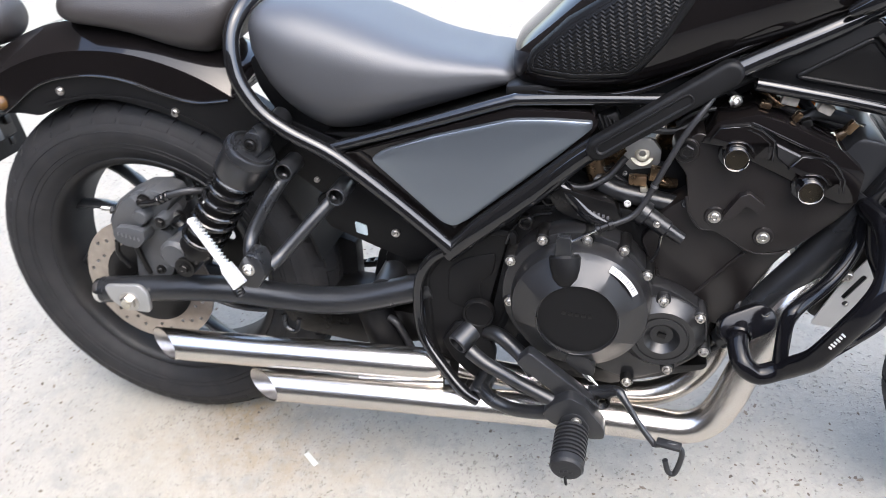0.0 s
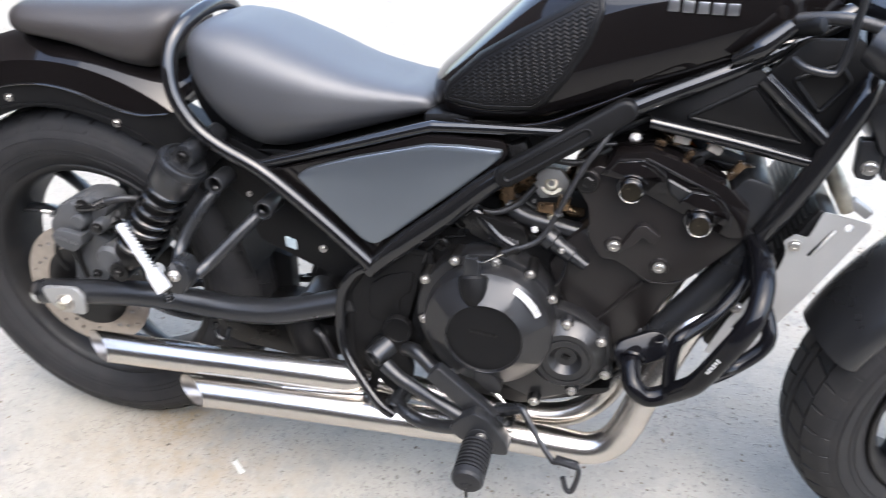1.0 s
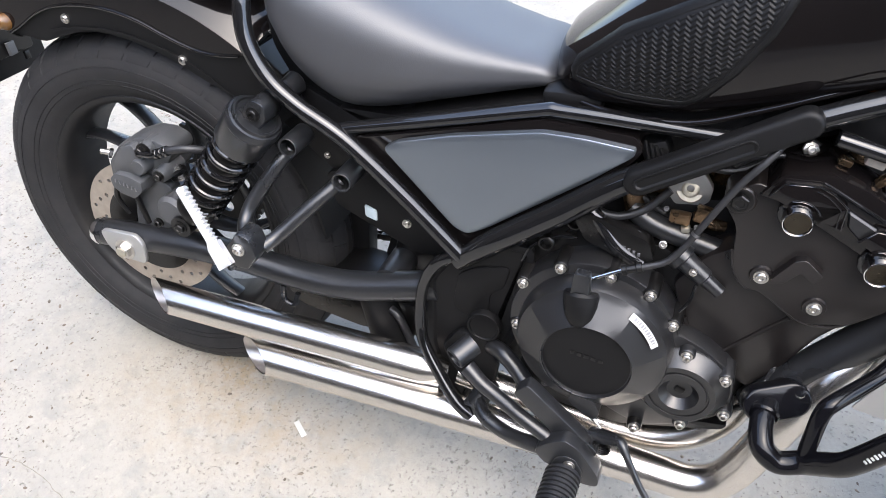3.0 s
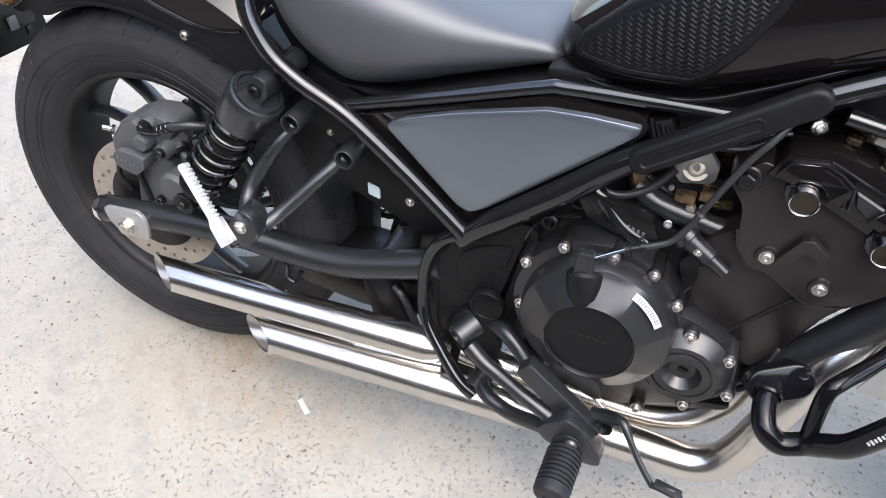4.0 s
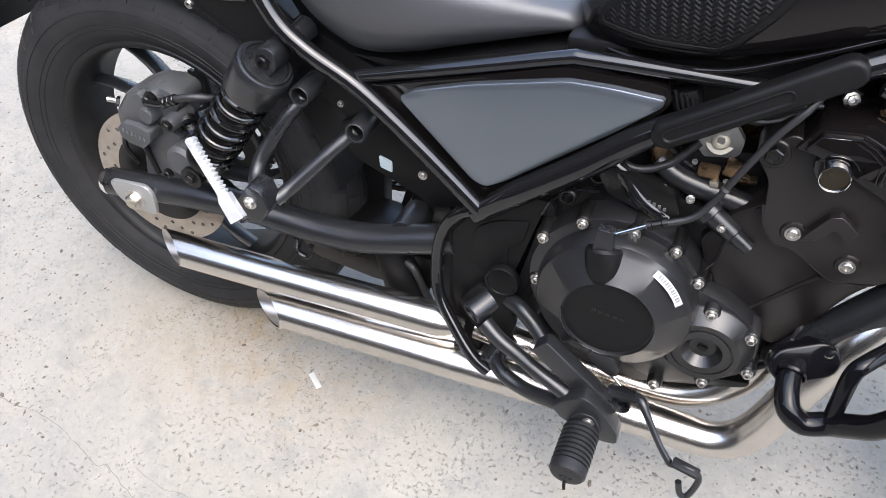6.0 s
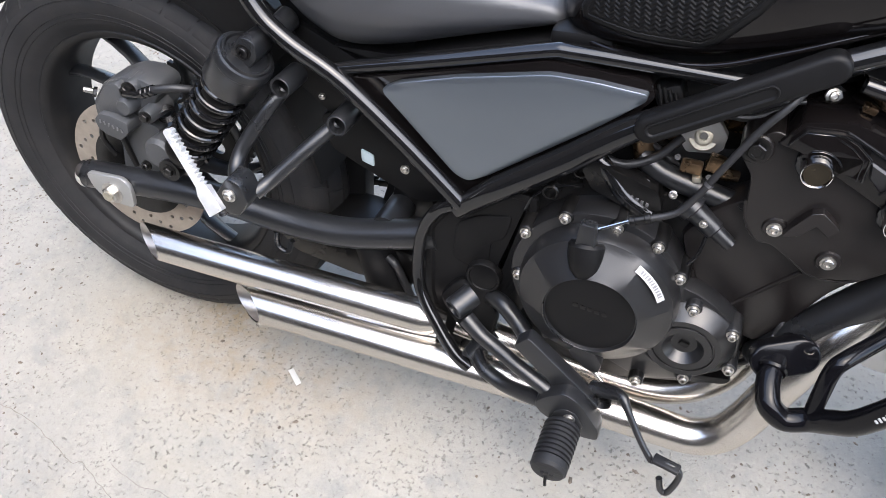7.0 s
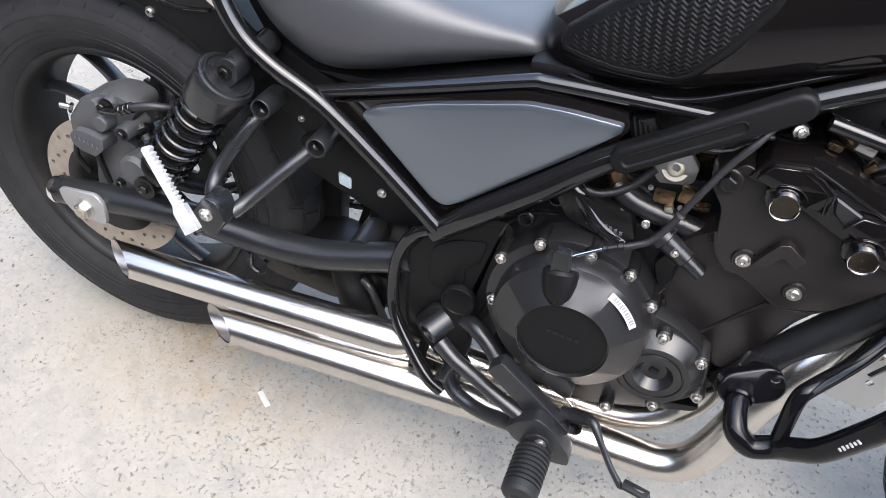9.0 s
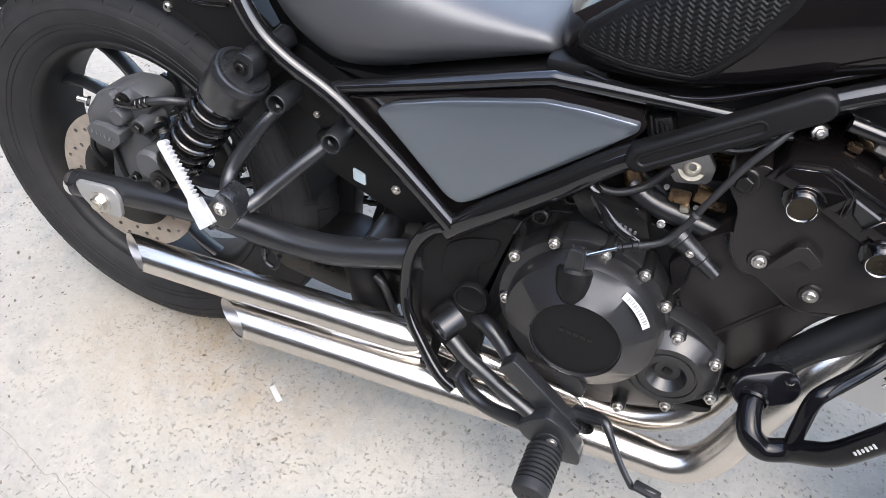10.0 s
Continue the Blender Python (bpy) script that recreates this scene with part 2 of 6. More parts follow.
def tube(bm, pts, r, seg=18, caps=True, smooth=6, slash=0.0):
    """A round bar along pts; r is one radius or one for each point. slash: how far the first end is cut back on its right side."""
    path = spline(pts, smooth) if smooth > 1 else [Vector(q) for q in pts]
    n = len(path)
    radii = [r] * n if isinstance(r, (int, float)) else list(np.interp(np.linspace(0, 1, n), np.linspace(0, 1, len(r)), r))
    d = (path[1] - path[0]).normalized()
    u = d.cross(Vector((0, 1, 0)))
    if u.length < 0.1:
        u = d.cross(Vector((0, 0, 1)))
    u.normalize()
    rings = []
    for i, p in enumerate(path):
        d2 = (path[min(i + 1, n - 1)] - path[max(i - 1, 0)]).normalized()
        u = (u - d2 * u.dot(d2)).normalized()
        w = d2.cross(u)
        ring = []
        for k in range(seg):
            a = 2 * math.pi * k / seg
            o = (u * math.cos(a) + w * math.sin(a)) * radii[i]
            q = p + o
            if slash:
                cut = slash * (0.5 - 0.5 * (1.6 * o.y - 0.2 * o.z) / max(radii[i], 1e-6)) - (p - path[0]).length
                if i == 0 or cut > -0.0005 * i:
                    q = q + d2 * (cut + 0.0005 * i)
            ring.append(bm.verts.new(q))
        rings.append(ring)
    for a, b in zip(rings, rings[1:]):
        for k in range(seg):
            bm.faces.new((a[k], a[(k + 1) % seg], b[(k + 1) % seg], b[k]))
    if caps:
        bm.faces.new(rings[0][::-1])
        bm.faces.new(rings[-1])
    return rings


def lathe(bm, profile, centre, axis=(0, -1, 0), seg=48, closed=False, scale_z=1.0):
    """Turns (distance along the axis, radius) pairs about the axis through centre."""
    c, d = Vector(centre), Vector(axis).normalized()
    u = d.cross(Vector((0, 0, 1)))
    if u.length < 0.1:
        u = d.cross(Vector((1, 0, 0)))
    u.normalize()
    w = d.cross(u)
    rings = []
    for h, r in profile:
        if r < 1e-6:
            rings.append([bm.verts.new(c + d * h)])
        else:
            rings.append([bm.verts.new(c + d * h + (u * math.cos(2 * math.pi * k / seg) + w * math.sin(2 * math.pi * k / seg) * scale_z) * r) for k in range(seg)])
    pairs = list(zip(rings, rings[1:])) + ([(rings[-1], rings[0])] if closed else [])
    for a, b in pairs:
        for k in range(seg):
            k2 = (k + 1) % seg
            q = [a[k % len(a)], a[k2 % len(a)], b[k2 % len(b)], b[k % len(b)]]
            q = list(dict.fromkeys(q))
            if len(q) > 2:
                bm.faces.new(q)


def rounded(poly, r, n=3):
    """A polygon with its corners rounded."""
    out = []
    m = len(poly)
    for i in range(m):
        p, a, b = Vector(poly[i]), Vector(poly[i - 1]), Vector(poly[(i + 1) % m])
        da, db = a - p, b - p
        k = min(r, da.length * 0.45, db.length * 0.45)
        s, e = p + da.normalized() * k, p + db.normalized() * k
        for j in range(n + 1):
            t = j / n
            out.append(tuple((1 - t) ** 2 * s + 2 * t * (1 - t) * p + t * t * e))
    return out


def prism(bm, poly, y0, y1, bevel=0.003, inset=None, segs=2, matrix=None):
    """A plate with the outline poly in (x, z), from y0 (outer) to y1, with bevelled edges; inset: (margin, depth) of a recess."""
    n = len(poly)
    a = [bm.verts.new((x, y0, z)) for x, z in poly]
    b = [bm.verts.new((x, y1, z)) for x, z in poly]
    made = [bm.faces.new(a), bm.faces.new(b[::-1])]
    for i in range(n):
        made.append(bm.faces.new((a[i], b[i], b[(i + 1) % n], a[(i + 1) % n])))
    bmesh.ops.recalc_face_normals(bm, faces=made)
    front = made[0]
    if inset:
        got = bmesh.ops.inset_region(bm, faces=[front], thickness=inset[0], depth=0, use_even_offset=True)
        step = bmesh.ops.inset_region(bm, faces=[front], thickness=abs(inset[1]) * 0.8, depth=inset[1], use_even_offset=True)
        made += got["faces"] + step["faces"]
    if bevel > 0:
        edges = [e for f in made for e in f.edges if len(e.link_faces) == 2 and e.calc_face_angle(0) > radians(30)]
        edges = list(dict.fromkeys(edges))
        bmesh.ops.bevel(bm, geom=edges, offset=bevel, segments=segs, affect="EDGES", profile=0.5, clamp_overlap=True)
    if matrix is not None:
        bmesh.ops.transform(bm, matrix=matrix, verts=bm.verts)


def block(bm, centre, size, bevel=0.003, turn=(0, 0, 0)):
    made = bmesh.ops.create_cube(bm, size=1)
    vs = made["verts"]
    bmesh.ops.transform(bm, matrix=Matrix.Diagonal((*size, 1)), verts=vs)
    es = list({e for v in vs for e in v.link_edges})
    if bevel > 0:
        got = bmesh.ops.bevel(bm, geom=es, offset=bevel, segments=2, affect="EDGES", profile=0.5, clamp_overlap=True)
        vs = list({v for f in got["faces"] for v in f.verts} | {v for v in vs if v.is_valid})
    bmesh.ops.transform(bm, matrix=pose(*centre, *turn), verts=vs)


def loft(bm, rings, cap=True, around=True):
    vs = [[bm.verts.new(p) for p in ring] for ring in rings]
    n = len(vs[0])
    for a, b in zip(vs, vs[1:]):
        for k in range(n if around else n - 1):
            bm.faces.new((a[k], a[(k + 1) % n], b[(k + 1) % n], b[k]))
    if cap and around:
        bm.faces.new(vs[0][::-1])
        bm.faces.new(vs[-1])
    return vs


def plate_with_holes(bm, outer, holes, y0, y1):
    """A flat plate in (x, z) with real holes, from y0 to y1."""
    def ring(pts):
        vs = [bm.verts.new((x, y0, z)) for x, z in pts]
        return [bm.edges.new((vs[i], vs[(i + 1) % len(vs)])) for i in range(len(vs))]
    edges = ring(outer)
    for h in holes:
        edges += ring(h)
    got = bmesh.ops.triangle_fill(bm, edges=edges, use_beauty=True)
    faces = [g for g in got["geom"] if isinstance(g, bmesh.types.BMFace)]
    ext = bmesh.ops.extrude_face_region(bm, geom=faces)
    bmesh.ops.translate(bm, verts=[g for g in ext["geom"] if isinstance(g, bmesh.types.BMVert)], vec=(0, y1 - y0, 0))


def circle(cx, cz, r, n=10, turn=0.0):
    return [(cx + r * math.cos(turn + 2 * math.pi * i / n), cz + r * math.sin(turn + 2 * math.pi * i / n)) for i in range(n)]


BOLT_MESHES = {}


def bolt(parent, place, r=0.006, h=0.006, axis=(0, -1, 0), mat=None, hexed=False, name="bolt", washer=True):
    """A socket-head or hexagon bolt, its head standing h off place along axis."""
    mat = mat or BOLT_MESHES.setdefault("mat", BOLTM)
    key = (r, h, hexed, mat.name, washer)
    if key not in BOLT_MESHES:
        bm = bmesh.new()
        if washer:
            lathe(bm, [(-0.002, 0), (-0.002, r * 1.35), (0.0012, r * 1.35), (0.0014, r * 0.9)], (0, 0, 0), (0, 0, 1), 20)
        if hexed:
            lathe(bm, [(0, r), (h * 0.85, r), (h, r * 0.86), (h, 0.55 * r), (h * 0.9, 0.5 * r), (h * 0.9, 0)], (0, 0, 0), (0, 0, 1), 6)
        else:
            lathe(bm, [(0, r), (h * 0.8, r), (h, r * 0.85), (h, r * 0.5), (h * 0.35, r * 0.45), (h * 0.35, 0)], (0, 0, 0), (0, 0, 1), 18)
        bmesh.ops.recalc_face_normals(bm, faces=bm.faces)
        me = bpy.data.meshes.new(name)
        bm.to_mesh(me)
        bm.free()
        me.materials.append(mat)
        me.polygons.foreach_set("use_smooth", [True] * len(me.polygons))
        me.set_sharp_from_angle(angle=radians(30))
        BOLT_MESHES[key] = me
    ob = new(name, BOLT_MESHES[key])
    ob.parent = parent
    ob.matrix_basis = Matrix.Translation(place) @ Vector((0, 0, 1)).rotation_difference(Vector(axis)).to_matrix().to_4x4()
    return ob


def smooth_at(x, table):
    """A smooth curve through the table's (x, value) pairs."""
    xs = [p[0] for p in table]
    if x <= xs[0]:
        return table[0][1]
    if x >= xs[-1]:
        return table[-1][1]
    i = max(k for k in range(len(xs) - 1) if xs[k] <= x)
    def slope(k):
        lo, hi = max(k - 1, 0), min(k + 1, len(xs) - 1)
        return (table[hi][1] - table[lo][1]) / (xs[hi] - xs[lo])
    h = xs[i + 1] - xs[i]
    t = (x - xs[i]) / h
    return ((2 * t ** 3 - 3 * t * t + 1) * table[i][1] + (t ** 3 - 2 * t * t + t) * h * slope(i)
            + (3 * t * t - 2 * t ** 3) * table[i + 1][1] + (t ** 3 - t * t) * h * slope(i + 1))


def pillow(bm, poly, y0, y1, bulge, steps=7, bevel=0.005):
    """A plate like prism whose outer face swells outward towards its middle."""
    cx, cz = sum(p[0] for p in poly) / len(poly), sum(p[1] for p in poly) / len(poly)
    def shrunk(d):
        out = []
        for i, p in enumerate(poly):
            v = Vector((cx - p[0], cz - p[1]))
            v.normalize()
            out.append((p[0] + v.x * d, p[1] + v.y * d))
        return out
    rings = [[(x, y1, z) for x, z in poly], [(x, y0 + bevel, z) for x, z in poly],
             [(x, y0 + bevel * 0.3, z) for x, z in shrunk(bevel * 0.3)], [(x, y0, z) for x, z in shrunk(bevel)]]
    base = shrunk(bevel)
    for k in range(1, steps):
        f = 1 - k / steps
        rings.append([(cx + (x - cx) * f, y0 - bulge * (1 - f * f), cz + (z - cz) * f) for x, z in base])
    vs = loft(bm, rings, cap=False)
    tip = bm.verts.new((cx, y0 - bulge, cz))
    for i in range(len(poly)):
        bm.faces.new((vs[-1][i], vs[-1][(i + 1) % len(poly)], tip))
    bm.faces.new(vs[0][::-1])


# ---- setting ----
bm = bmesh.new()
bmesh.ops.create_grid(bm, x_segments=2, y_segments=2, size=1)
for v in bm.verts:
    v.co.x *= 300
    v.co.y *= 300
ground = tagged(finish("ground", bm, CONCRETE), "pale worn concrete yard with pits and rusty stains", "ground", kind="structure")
bm = bmesh.new()
block(bm, (-1.0, -3.7, 1.55), (18, 0.25, 3.1), 0.01)
wall = tagged(finish("wall_south", bm, PLASTER), "plain dull brown plastered yard wall", "wall", kind="structure")
bm = bmesh.new()
block(bm, (-4.0, 0.2, 2.6), (0.25, 7.5, 5.2), 0.01)
tagged(finish("wall_west", bm, PLASTER), "tall dull brown plastered yard wall", "wall", kind="structure")

# ---- motorcycle ----
bike = new("motorcycle")
bike.matrix_basis = TIP
tagged(bike, "black cruiser motorcycle parked leaning on the concrete yard", "motorcycle")

RAKE = radians(28)
AXIS = Vector((-math.sin(RAKE), 0, math.cos(RAKE)))
HEAD = Vector((1.18, 0, 0.80))
FRONT = (1.49, 0, 0.323)
STEER = Matrix.Translation((1.498, -0.02, 0.320)) @ Matrix.Rotation(radians(17), 4, "Z") @ Matrix.Rotation(radians(9.2), 4, "X") @ Matrix.Translation((-1.49, 0, -0.323))


def tyre_profile(radius, width, rim):
    side = [(0.70, rim), (0.90, rim + 0.020), (1.0, rim + 0.052), (0.97, radius - 0.040), (0.84, radius - 0.020),
            (0.60, radius - 0.008), (0.32, radius - 0.002), (0.0, radius)]
    half = width / 2
    prof = []
    for k in range(len(side) - 1):
        for j in range(3):
            t = j / 3
            prof.append((half * (side[k][0] * (1 - t) + side[k + 1][0] * t), side[k][1] * (1 - t) + side[k + 1][1] * t))
    prof.append((0, radius))
    full = prof + [(-h, r) for h, r in prof[-2::-1]]
    return full


def tyre(parent, centre, radius, width, rim, matrix=None, blocks=40):
    bm = bmesh.new()
    full = tyre_profile(radius, width, rim)
    inner = [(-width * 0.33, rim - 0.004), (width * 0.33, rim - 0.004)]
    lathe(bm, full + inner, centre, (0, 1, 0), 120, closed=True)
    if matrix is not None:
        bmesh.ops.transform(bm, matrix=matrix, verts=bm.verts)
    t = part("tyre", bm, RUBBER, parent, "worn black rubber tyre", 60)
    # tread blocks and side wall ribs
    bm = bmesh.new()
    c = Vector(centre)
    def at(h, ang, lift):
        hh = abs(h)
        r = float(np.interp(hh, [0, 0.16 * width, 0.30 * width, 0.42 * width, 0.485 * width], [radius, radius - 0.002, radius - 0.008, radius - 0.020, radius - 0.040])) + lift
        return c + Vector((r * math.cos(ang), h, r * math.sin(ang)))
    lanes = [(-0.47, -0.30), (-0.275, -0.07), (-0.045, 0.045), (0.07, 0.275), (0.30, 0.47)]
    step = 2 * math.pi / blocks
    for i in range(blocks):
        for j, (h0, h1) in enumerate(lanes):
            a0 = i * step + (0.5 * step if j % 2 else 0)
            span = step * (0.84 if j != 2 else 0.98)
            skew = 0.25 * step * (1 if j > 2 else -1 if j < 2 else 0)
            low, top = [], []
            for k in range(4):
                a = a0 + span * k / 3
                for h, sk in ((h0 * width, 0), ((h0 + h1) / 2 * width, skew / 2), (h1 * width, skew)):
                    low.append(bm.verts.new(at(h, a + sk, -0.002)))
                    top.append(bm.verts.new(at(h, a + sk, 0.0035)))
            for k in range(3):
                for m in range(2):
                    q = 3 * k + m
                    bm.faces.new((top[q], top[q + 1], top[q + 4], top[q + 3]))
            for k in range(3):
                bm.faces.new((low[3 * k], top[3 * k], top[3 * k + 3], low[3 * k + 3]))
                bm.faces.new((low[3 * k + 2], top[3 * k + 2], top[3 * k + 5], low[3 * k + 5]))
            for m in range(2):
                bm.faces.new((low[m], top[m], top[m + 1], low[m + 1]))
                bm.faces.new((low[9 + m], top[9 + m], top[10 + m], low[10 + m]))
    for r in (rim + 0.026, rim + 0.034, radius - 0.047):
        for s in (-1, 1):
            hh = width * 0.5 * float(np.interp(r, [rim, rim + 0.02, rim + 0.052, radius - 0.04], [0.70, 0.90, 1.0, 0.97]))
            lathe(bm, [(s * (hh - 0.002), r - 0.0012), (s * (hh + 0.0012), r), (s * (hh - 0.002), r + 0.0012)], centre, (0, 1, 0), 96)
    if matrix is not None:
        bmesh.ops.transform(bm, matrix=matrix, verts=bm.verts)
    tagged(part("tread", bm, RUBBER, parent, "grooved tread blocks and moulded side wall rings", 40), kind="stuff")
    return t


def wheel(name, label, centre, matrix=None, turn=0.0):
    """A cast wheel with ten swept spokes."""
    bm = bmesh.new()
    lathe(bm, [(-0.056, 0.2173), (-0.054, 0.2200), (-0.051, 0.2173), (-0.048, 0.2120), (-0.030, 0.2070), (0.0, 0.2050), (0.030, 0.2070), (0.048, 0.2120), (0.051, 0.2173),
               (0.054, 0.2200), (0.056, 0.2173), (0.056, 0.2090), (0.049, 0.2020), (0.020, 0.1985), (-0.020, 0.1985), (-0.046, 0.2040), (-0.054, 0.2110)], centre, (0, 1, 0), 96, closed=True)
    if matrix is not None:
        bmesh.ops.transform(bm, matrix=matrix, verts=bm.verts)
    w = part(name, bm, RIMM, bike, label)
    bm = bmesh.new()
    lathe(bm, [(-0.075, 0), (-0.075, 0.034), (-0.070, 0.042), (-0.040, 0.048), (-0.03, 0.058), (0.03, 0.058), (0.04, 0.048), (0.07, 0.042), (0.075, 0.034), (0.075, 0)], centre, (0, 1, 0), 40)
    if matrix is not None:
        bmesh.ops.transform(bm, matrix=matrix, verts=bm.verts)
    part("hub", bm, SATIN, w)
    c = Vector(centre)
    for i in range(10):
        base = turn + 2 * math.pi * i / 10
        bm = bmesh.new()
        ring = []
        for t in np.linspace(0, 1, 8):
            r = 0.045 + t * 0.160
            a = base + radians(230) * (r - 0.195)
            p = c + Vector((r * math.cos(a), 0, r * math.sin(a)))
            side = Vector((-math.sin(a), 0, math.cos(a)))
            hw, hy = 0.0075 - 0.002 * t + 0.005 * t ** 6, 0.020 - 0.006 * t
            pts = []
            for k in range(10):
                q = 2 * math.pi * k / 10
                pts.append(p + side * hw * math.cos(q) + Vector((0, 1, 0)) * hy * (abs(math.sin(q)) ** 0.7) * (1 if math.sin(q) >= 0 else -1))
            ring.append(pts)
        loft(bm, ring)
        if matrix is not None:
            bmesh.ops.transform(bm, matrix=matrix, verts=bm.verts)
        part("spoke", bm, SATIN, w)
    return w


def disc(parent, centre, y, r_out, r_in, matrix=None, holes=36):
    bm = bmesh.new()
    cx, cz = centre[0], centre[2]
    hs = [circle(cx, cz, r_in, 48)]
    for i in range(holes):
        a = 2 * math.pi * i / holes
        r = r_in + (r_out - r_in) * (0.30, 0.52, 0.74)[i % 3]
        hs.append(circle(cx + r * math.cos(a), cz + r * math.sin(a), 0.0036, 8, a))
    plate_with_holes(bm, circle(cx, cz, r_out, 96), hs, y, y + 0.0045)
    if matrix is not None:
        bmesh.ops.transform(bm, matrix=matrix, verts=bm.verts)
    d = part("brake_disc", bm, DISCM, parent, "drilled steel brake disc with a brownish sheen")
    bm = bmesh.new()
    lathe(bm, [(0.0, r_in * 0.35), (0.0, r_in * 1.02), (0.004, r_in * 1.02), (0.006, r_in * 0.35)], (cx, y - 0.002 + centre[1], cz), (0, 1, 0), 40, closed=True)
    if matrix is not None:
        bmesh.ops.transform(bm, matrix=matrix, verts=bm.verts)
    part("disc_carrier", bm, DARK, parent)
    return d


REAR = (0, 0, 0.323)
rear = wheel("rear_wheel", "black cast alloy rear wheel with fat tyre", REAR, turn=radians(114))
tyre(rear, REAR, 0.320, 0.150, 0.217)
disc(rear, REAR, -0.092, 0.120, 0.078)
# swing arm with its axle plates
bm = bmesh.new()
tube(bm, [(-0.068, -0.127, 0.322), (0.0, -0.127, 0.331), (0.12, -0.125, 0.342), (0.20, -0.122, 0.342), (0.26, -0.119, 0.336), (0.33, -0.116, 0.333), (0.40, -0.113, 0.341), (0.52, -0.108, 0.376)], 0.0225, 24)
arm = part("swing_arm", bm, SATIN, bike, "satin black tubular swing arm")
bm = bmesh.new()
tube(bm, [(-0.082, 0.127, 0.321), (0.0, 0.127, 0.331), (0.12, 0.125, 0.347), (0.26, 0.119, 0.347), (0.40, 0.113, 0.353), (0.52, 0.108, 0.384)], 0.0225, 20)
part("far_arm", bm, SATIN, arm)
bm = bmesh.new()
tube(bm, [(0.44, -0.11, 0.358), (0.44, 0.11, 0.358)], 0.022, 16, smooth=1)
part("cross_tube", bm, SATIN, arm)
bm = bmesh.new()
lathe(bm, [(0.0, 0.0231), (0.005, 0.0233), (0.011, 0.021), (0.014, 0.012), (0.015, 0)], (-0.066, -0.127, 0.322), (-1, 0, -0.1), 28)
part("end_cap", bm, CHROME, arm, "bright metal end cap")
bm = bmesh.new()
prism(bm, rounded([(-0.044, 0.350), (0.026, 0.356), (0.038, 0.340), (0.036, 0.302), (-0.018, 0.306), (-0.036, 0.322)], 0.010), -0.156, -0.147, 0.0025)
part("axle_plate", bm, PLATEST, arm, "dull zinc axle adjuster plate")
bolt(arm, (0.0, -0.156, 0.323), 0.0135, 0.009, hexed=True, name="axle_nut")
bm = bmesh.new()
lathe(bm, [(0, 0.0085), (0.004, 0.0085), (0.005, 0.007), (0.005, 0)], (0, -0.164, 0.323), (0, -1, 0), 16)
part("axle_end", bm, GOLD, arm)
bm = bmesh.new()
prism(bm, rounded([(0.0, 0.335), (0.016, 0.42), (0.05, 0.44), (0.062, 0.40), (0.04, 0.33)], 0.008), -0.118, -0.100, 0.003)
part("caliper_bracket", bm, DARK, arm)

# rear sprocket, chain and guard on the far side
bm = bmesh.new()
teeth = []
for i in range(40 * 4):
    a = 2 * math.pi * i / 160
    r = 0.106 + (0.005 if i % 4 in (1, 2) else -0.001)
    teeth.append((r * math.cos(a), 0.323 + r * math.sin(a)))
plate_with_holes(bm, teeth, [circle(0.062 * math.cos(k * 1.2566), 0.323 + 0.062 * math.sin(k * 1.2566), 0.013, 12) for k in range(5)], 0.089, 0.096)
part("rear_sprocket", bm, DARK, rear, "dark toothed rear sprocket")
bm = bmesh.new()
for s, z0, z1 in ((1, 0.42, 0.43), (-1, 0.225, 0.335)):
    for i in range(34):
        t = (i + 0.5) / 34
        x, z = 0.0 + 0.55 * t, z0 + (z1 - z0) * t + (-0.012 * math.sin(math.pi * t))
        tilt = -math.degrees(math.atan2(z1 - z0, 0.55))
        for y in ((0.085, 0.100) if i % 2 else (0.088, 0.097)):
            block(bm, (x, y, z), (0.0185, 0.002, 0.012), 0.0008, (0, tilt, 0))
        lathe(bm, [(-0.007, 0), (-0.007, 0.0045), (0.007, 0.0045), (0.007, 0)], (x - 0.008, 0.0925, z), (0, 1, 0), 8)
tagged(part("chain", bm, DARK, bike, "oily black drive chain"), kind="stuff")
bm = bmesh.new()
prism(bm, rounded([(-0.03, 0.445), (0.10, 0.470), (0.36, 0.455), (0.36, 0.437), (0.10, 0.450), (0.0, 0.432)], 0.006), 0.075, 0.108, 0.003)
part("chain_guard", bm, PLASTIC, bike)

# rear caliper
bm = bmesh.new()
prism(bm, rounded([(-0.018, 0.463), (0.010, 0.500), (0.048, 0.518), (0.078, 0.520), (0.100, 0.512), (0.104, 0.498), (0.094, 0.486), (0.096, 0.470), (0.076, 0.448), (0.058, 0.448), (0.037, 0.434), (0.012, 0.416), (-0.020, 0.428)], 0.006), -0.125, -0.068, 0.004, segs=2)
caliper = part("brake_caliper", bm, CALIPER, bike, "dull grey-black rear brake caliper")
bm = bmesh.new()
prism(bm, rounded([(0.000, 0.474), (0.026, 0.506), (0.046, 0.514), (0.056, 0.500), (0.062, 0.492), (0.060, 0.472), (0.047, 0.454), (0.022, 0.455), (0.002, 0.456)], 0.004), -0.140, -0.110, 0.006, segs=2)
part("caliper_bridge", bm, CALIPER, caliper)
bm = bmesh.new()
prism(bm, rounded([(0.002, 0.452), (0.013, 0.464), (0.035, 0.464), (0.060, 0.458), (0.058, 0.441), (0.041, 0.426), (0.017, 0.430), (0.005, 0.438)], 0.004), -0.151, -0.110, 0.003, segs=2)
part("piston_housing", bm, CALIPER, caliper)
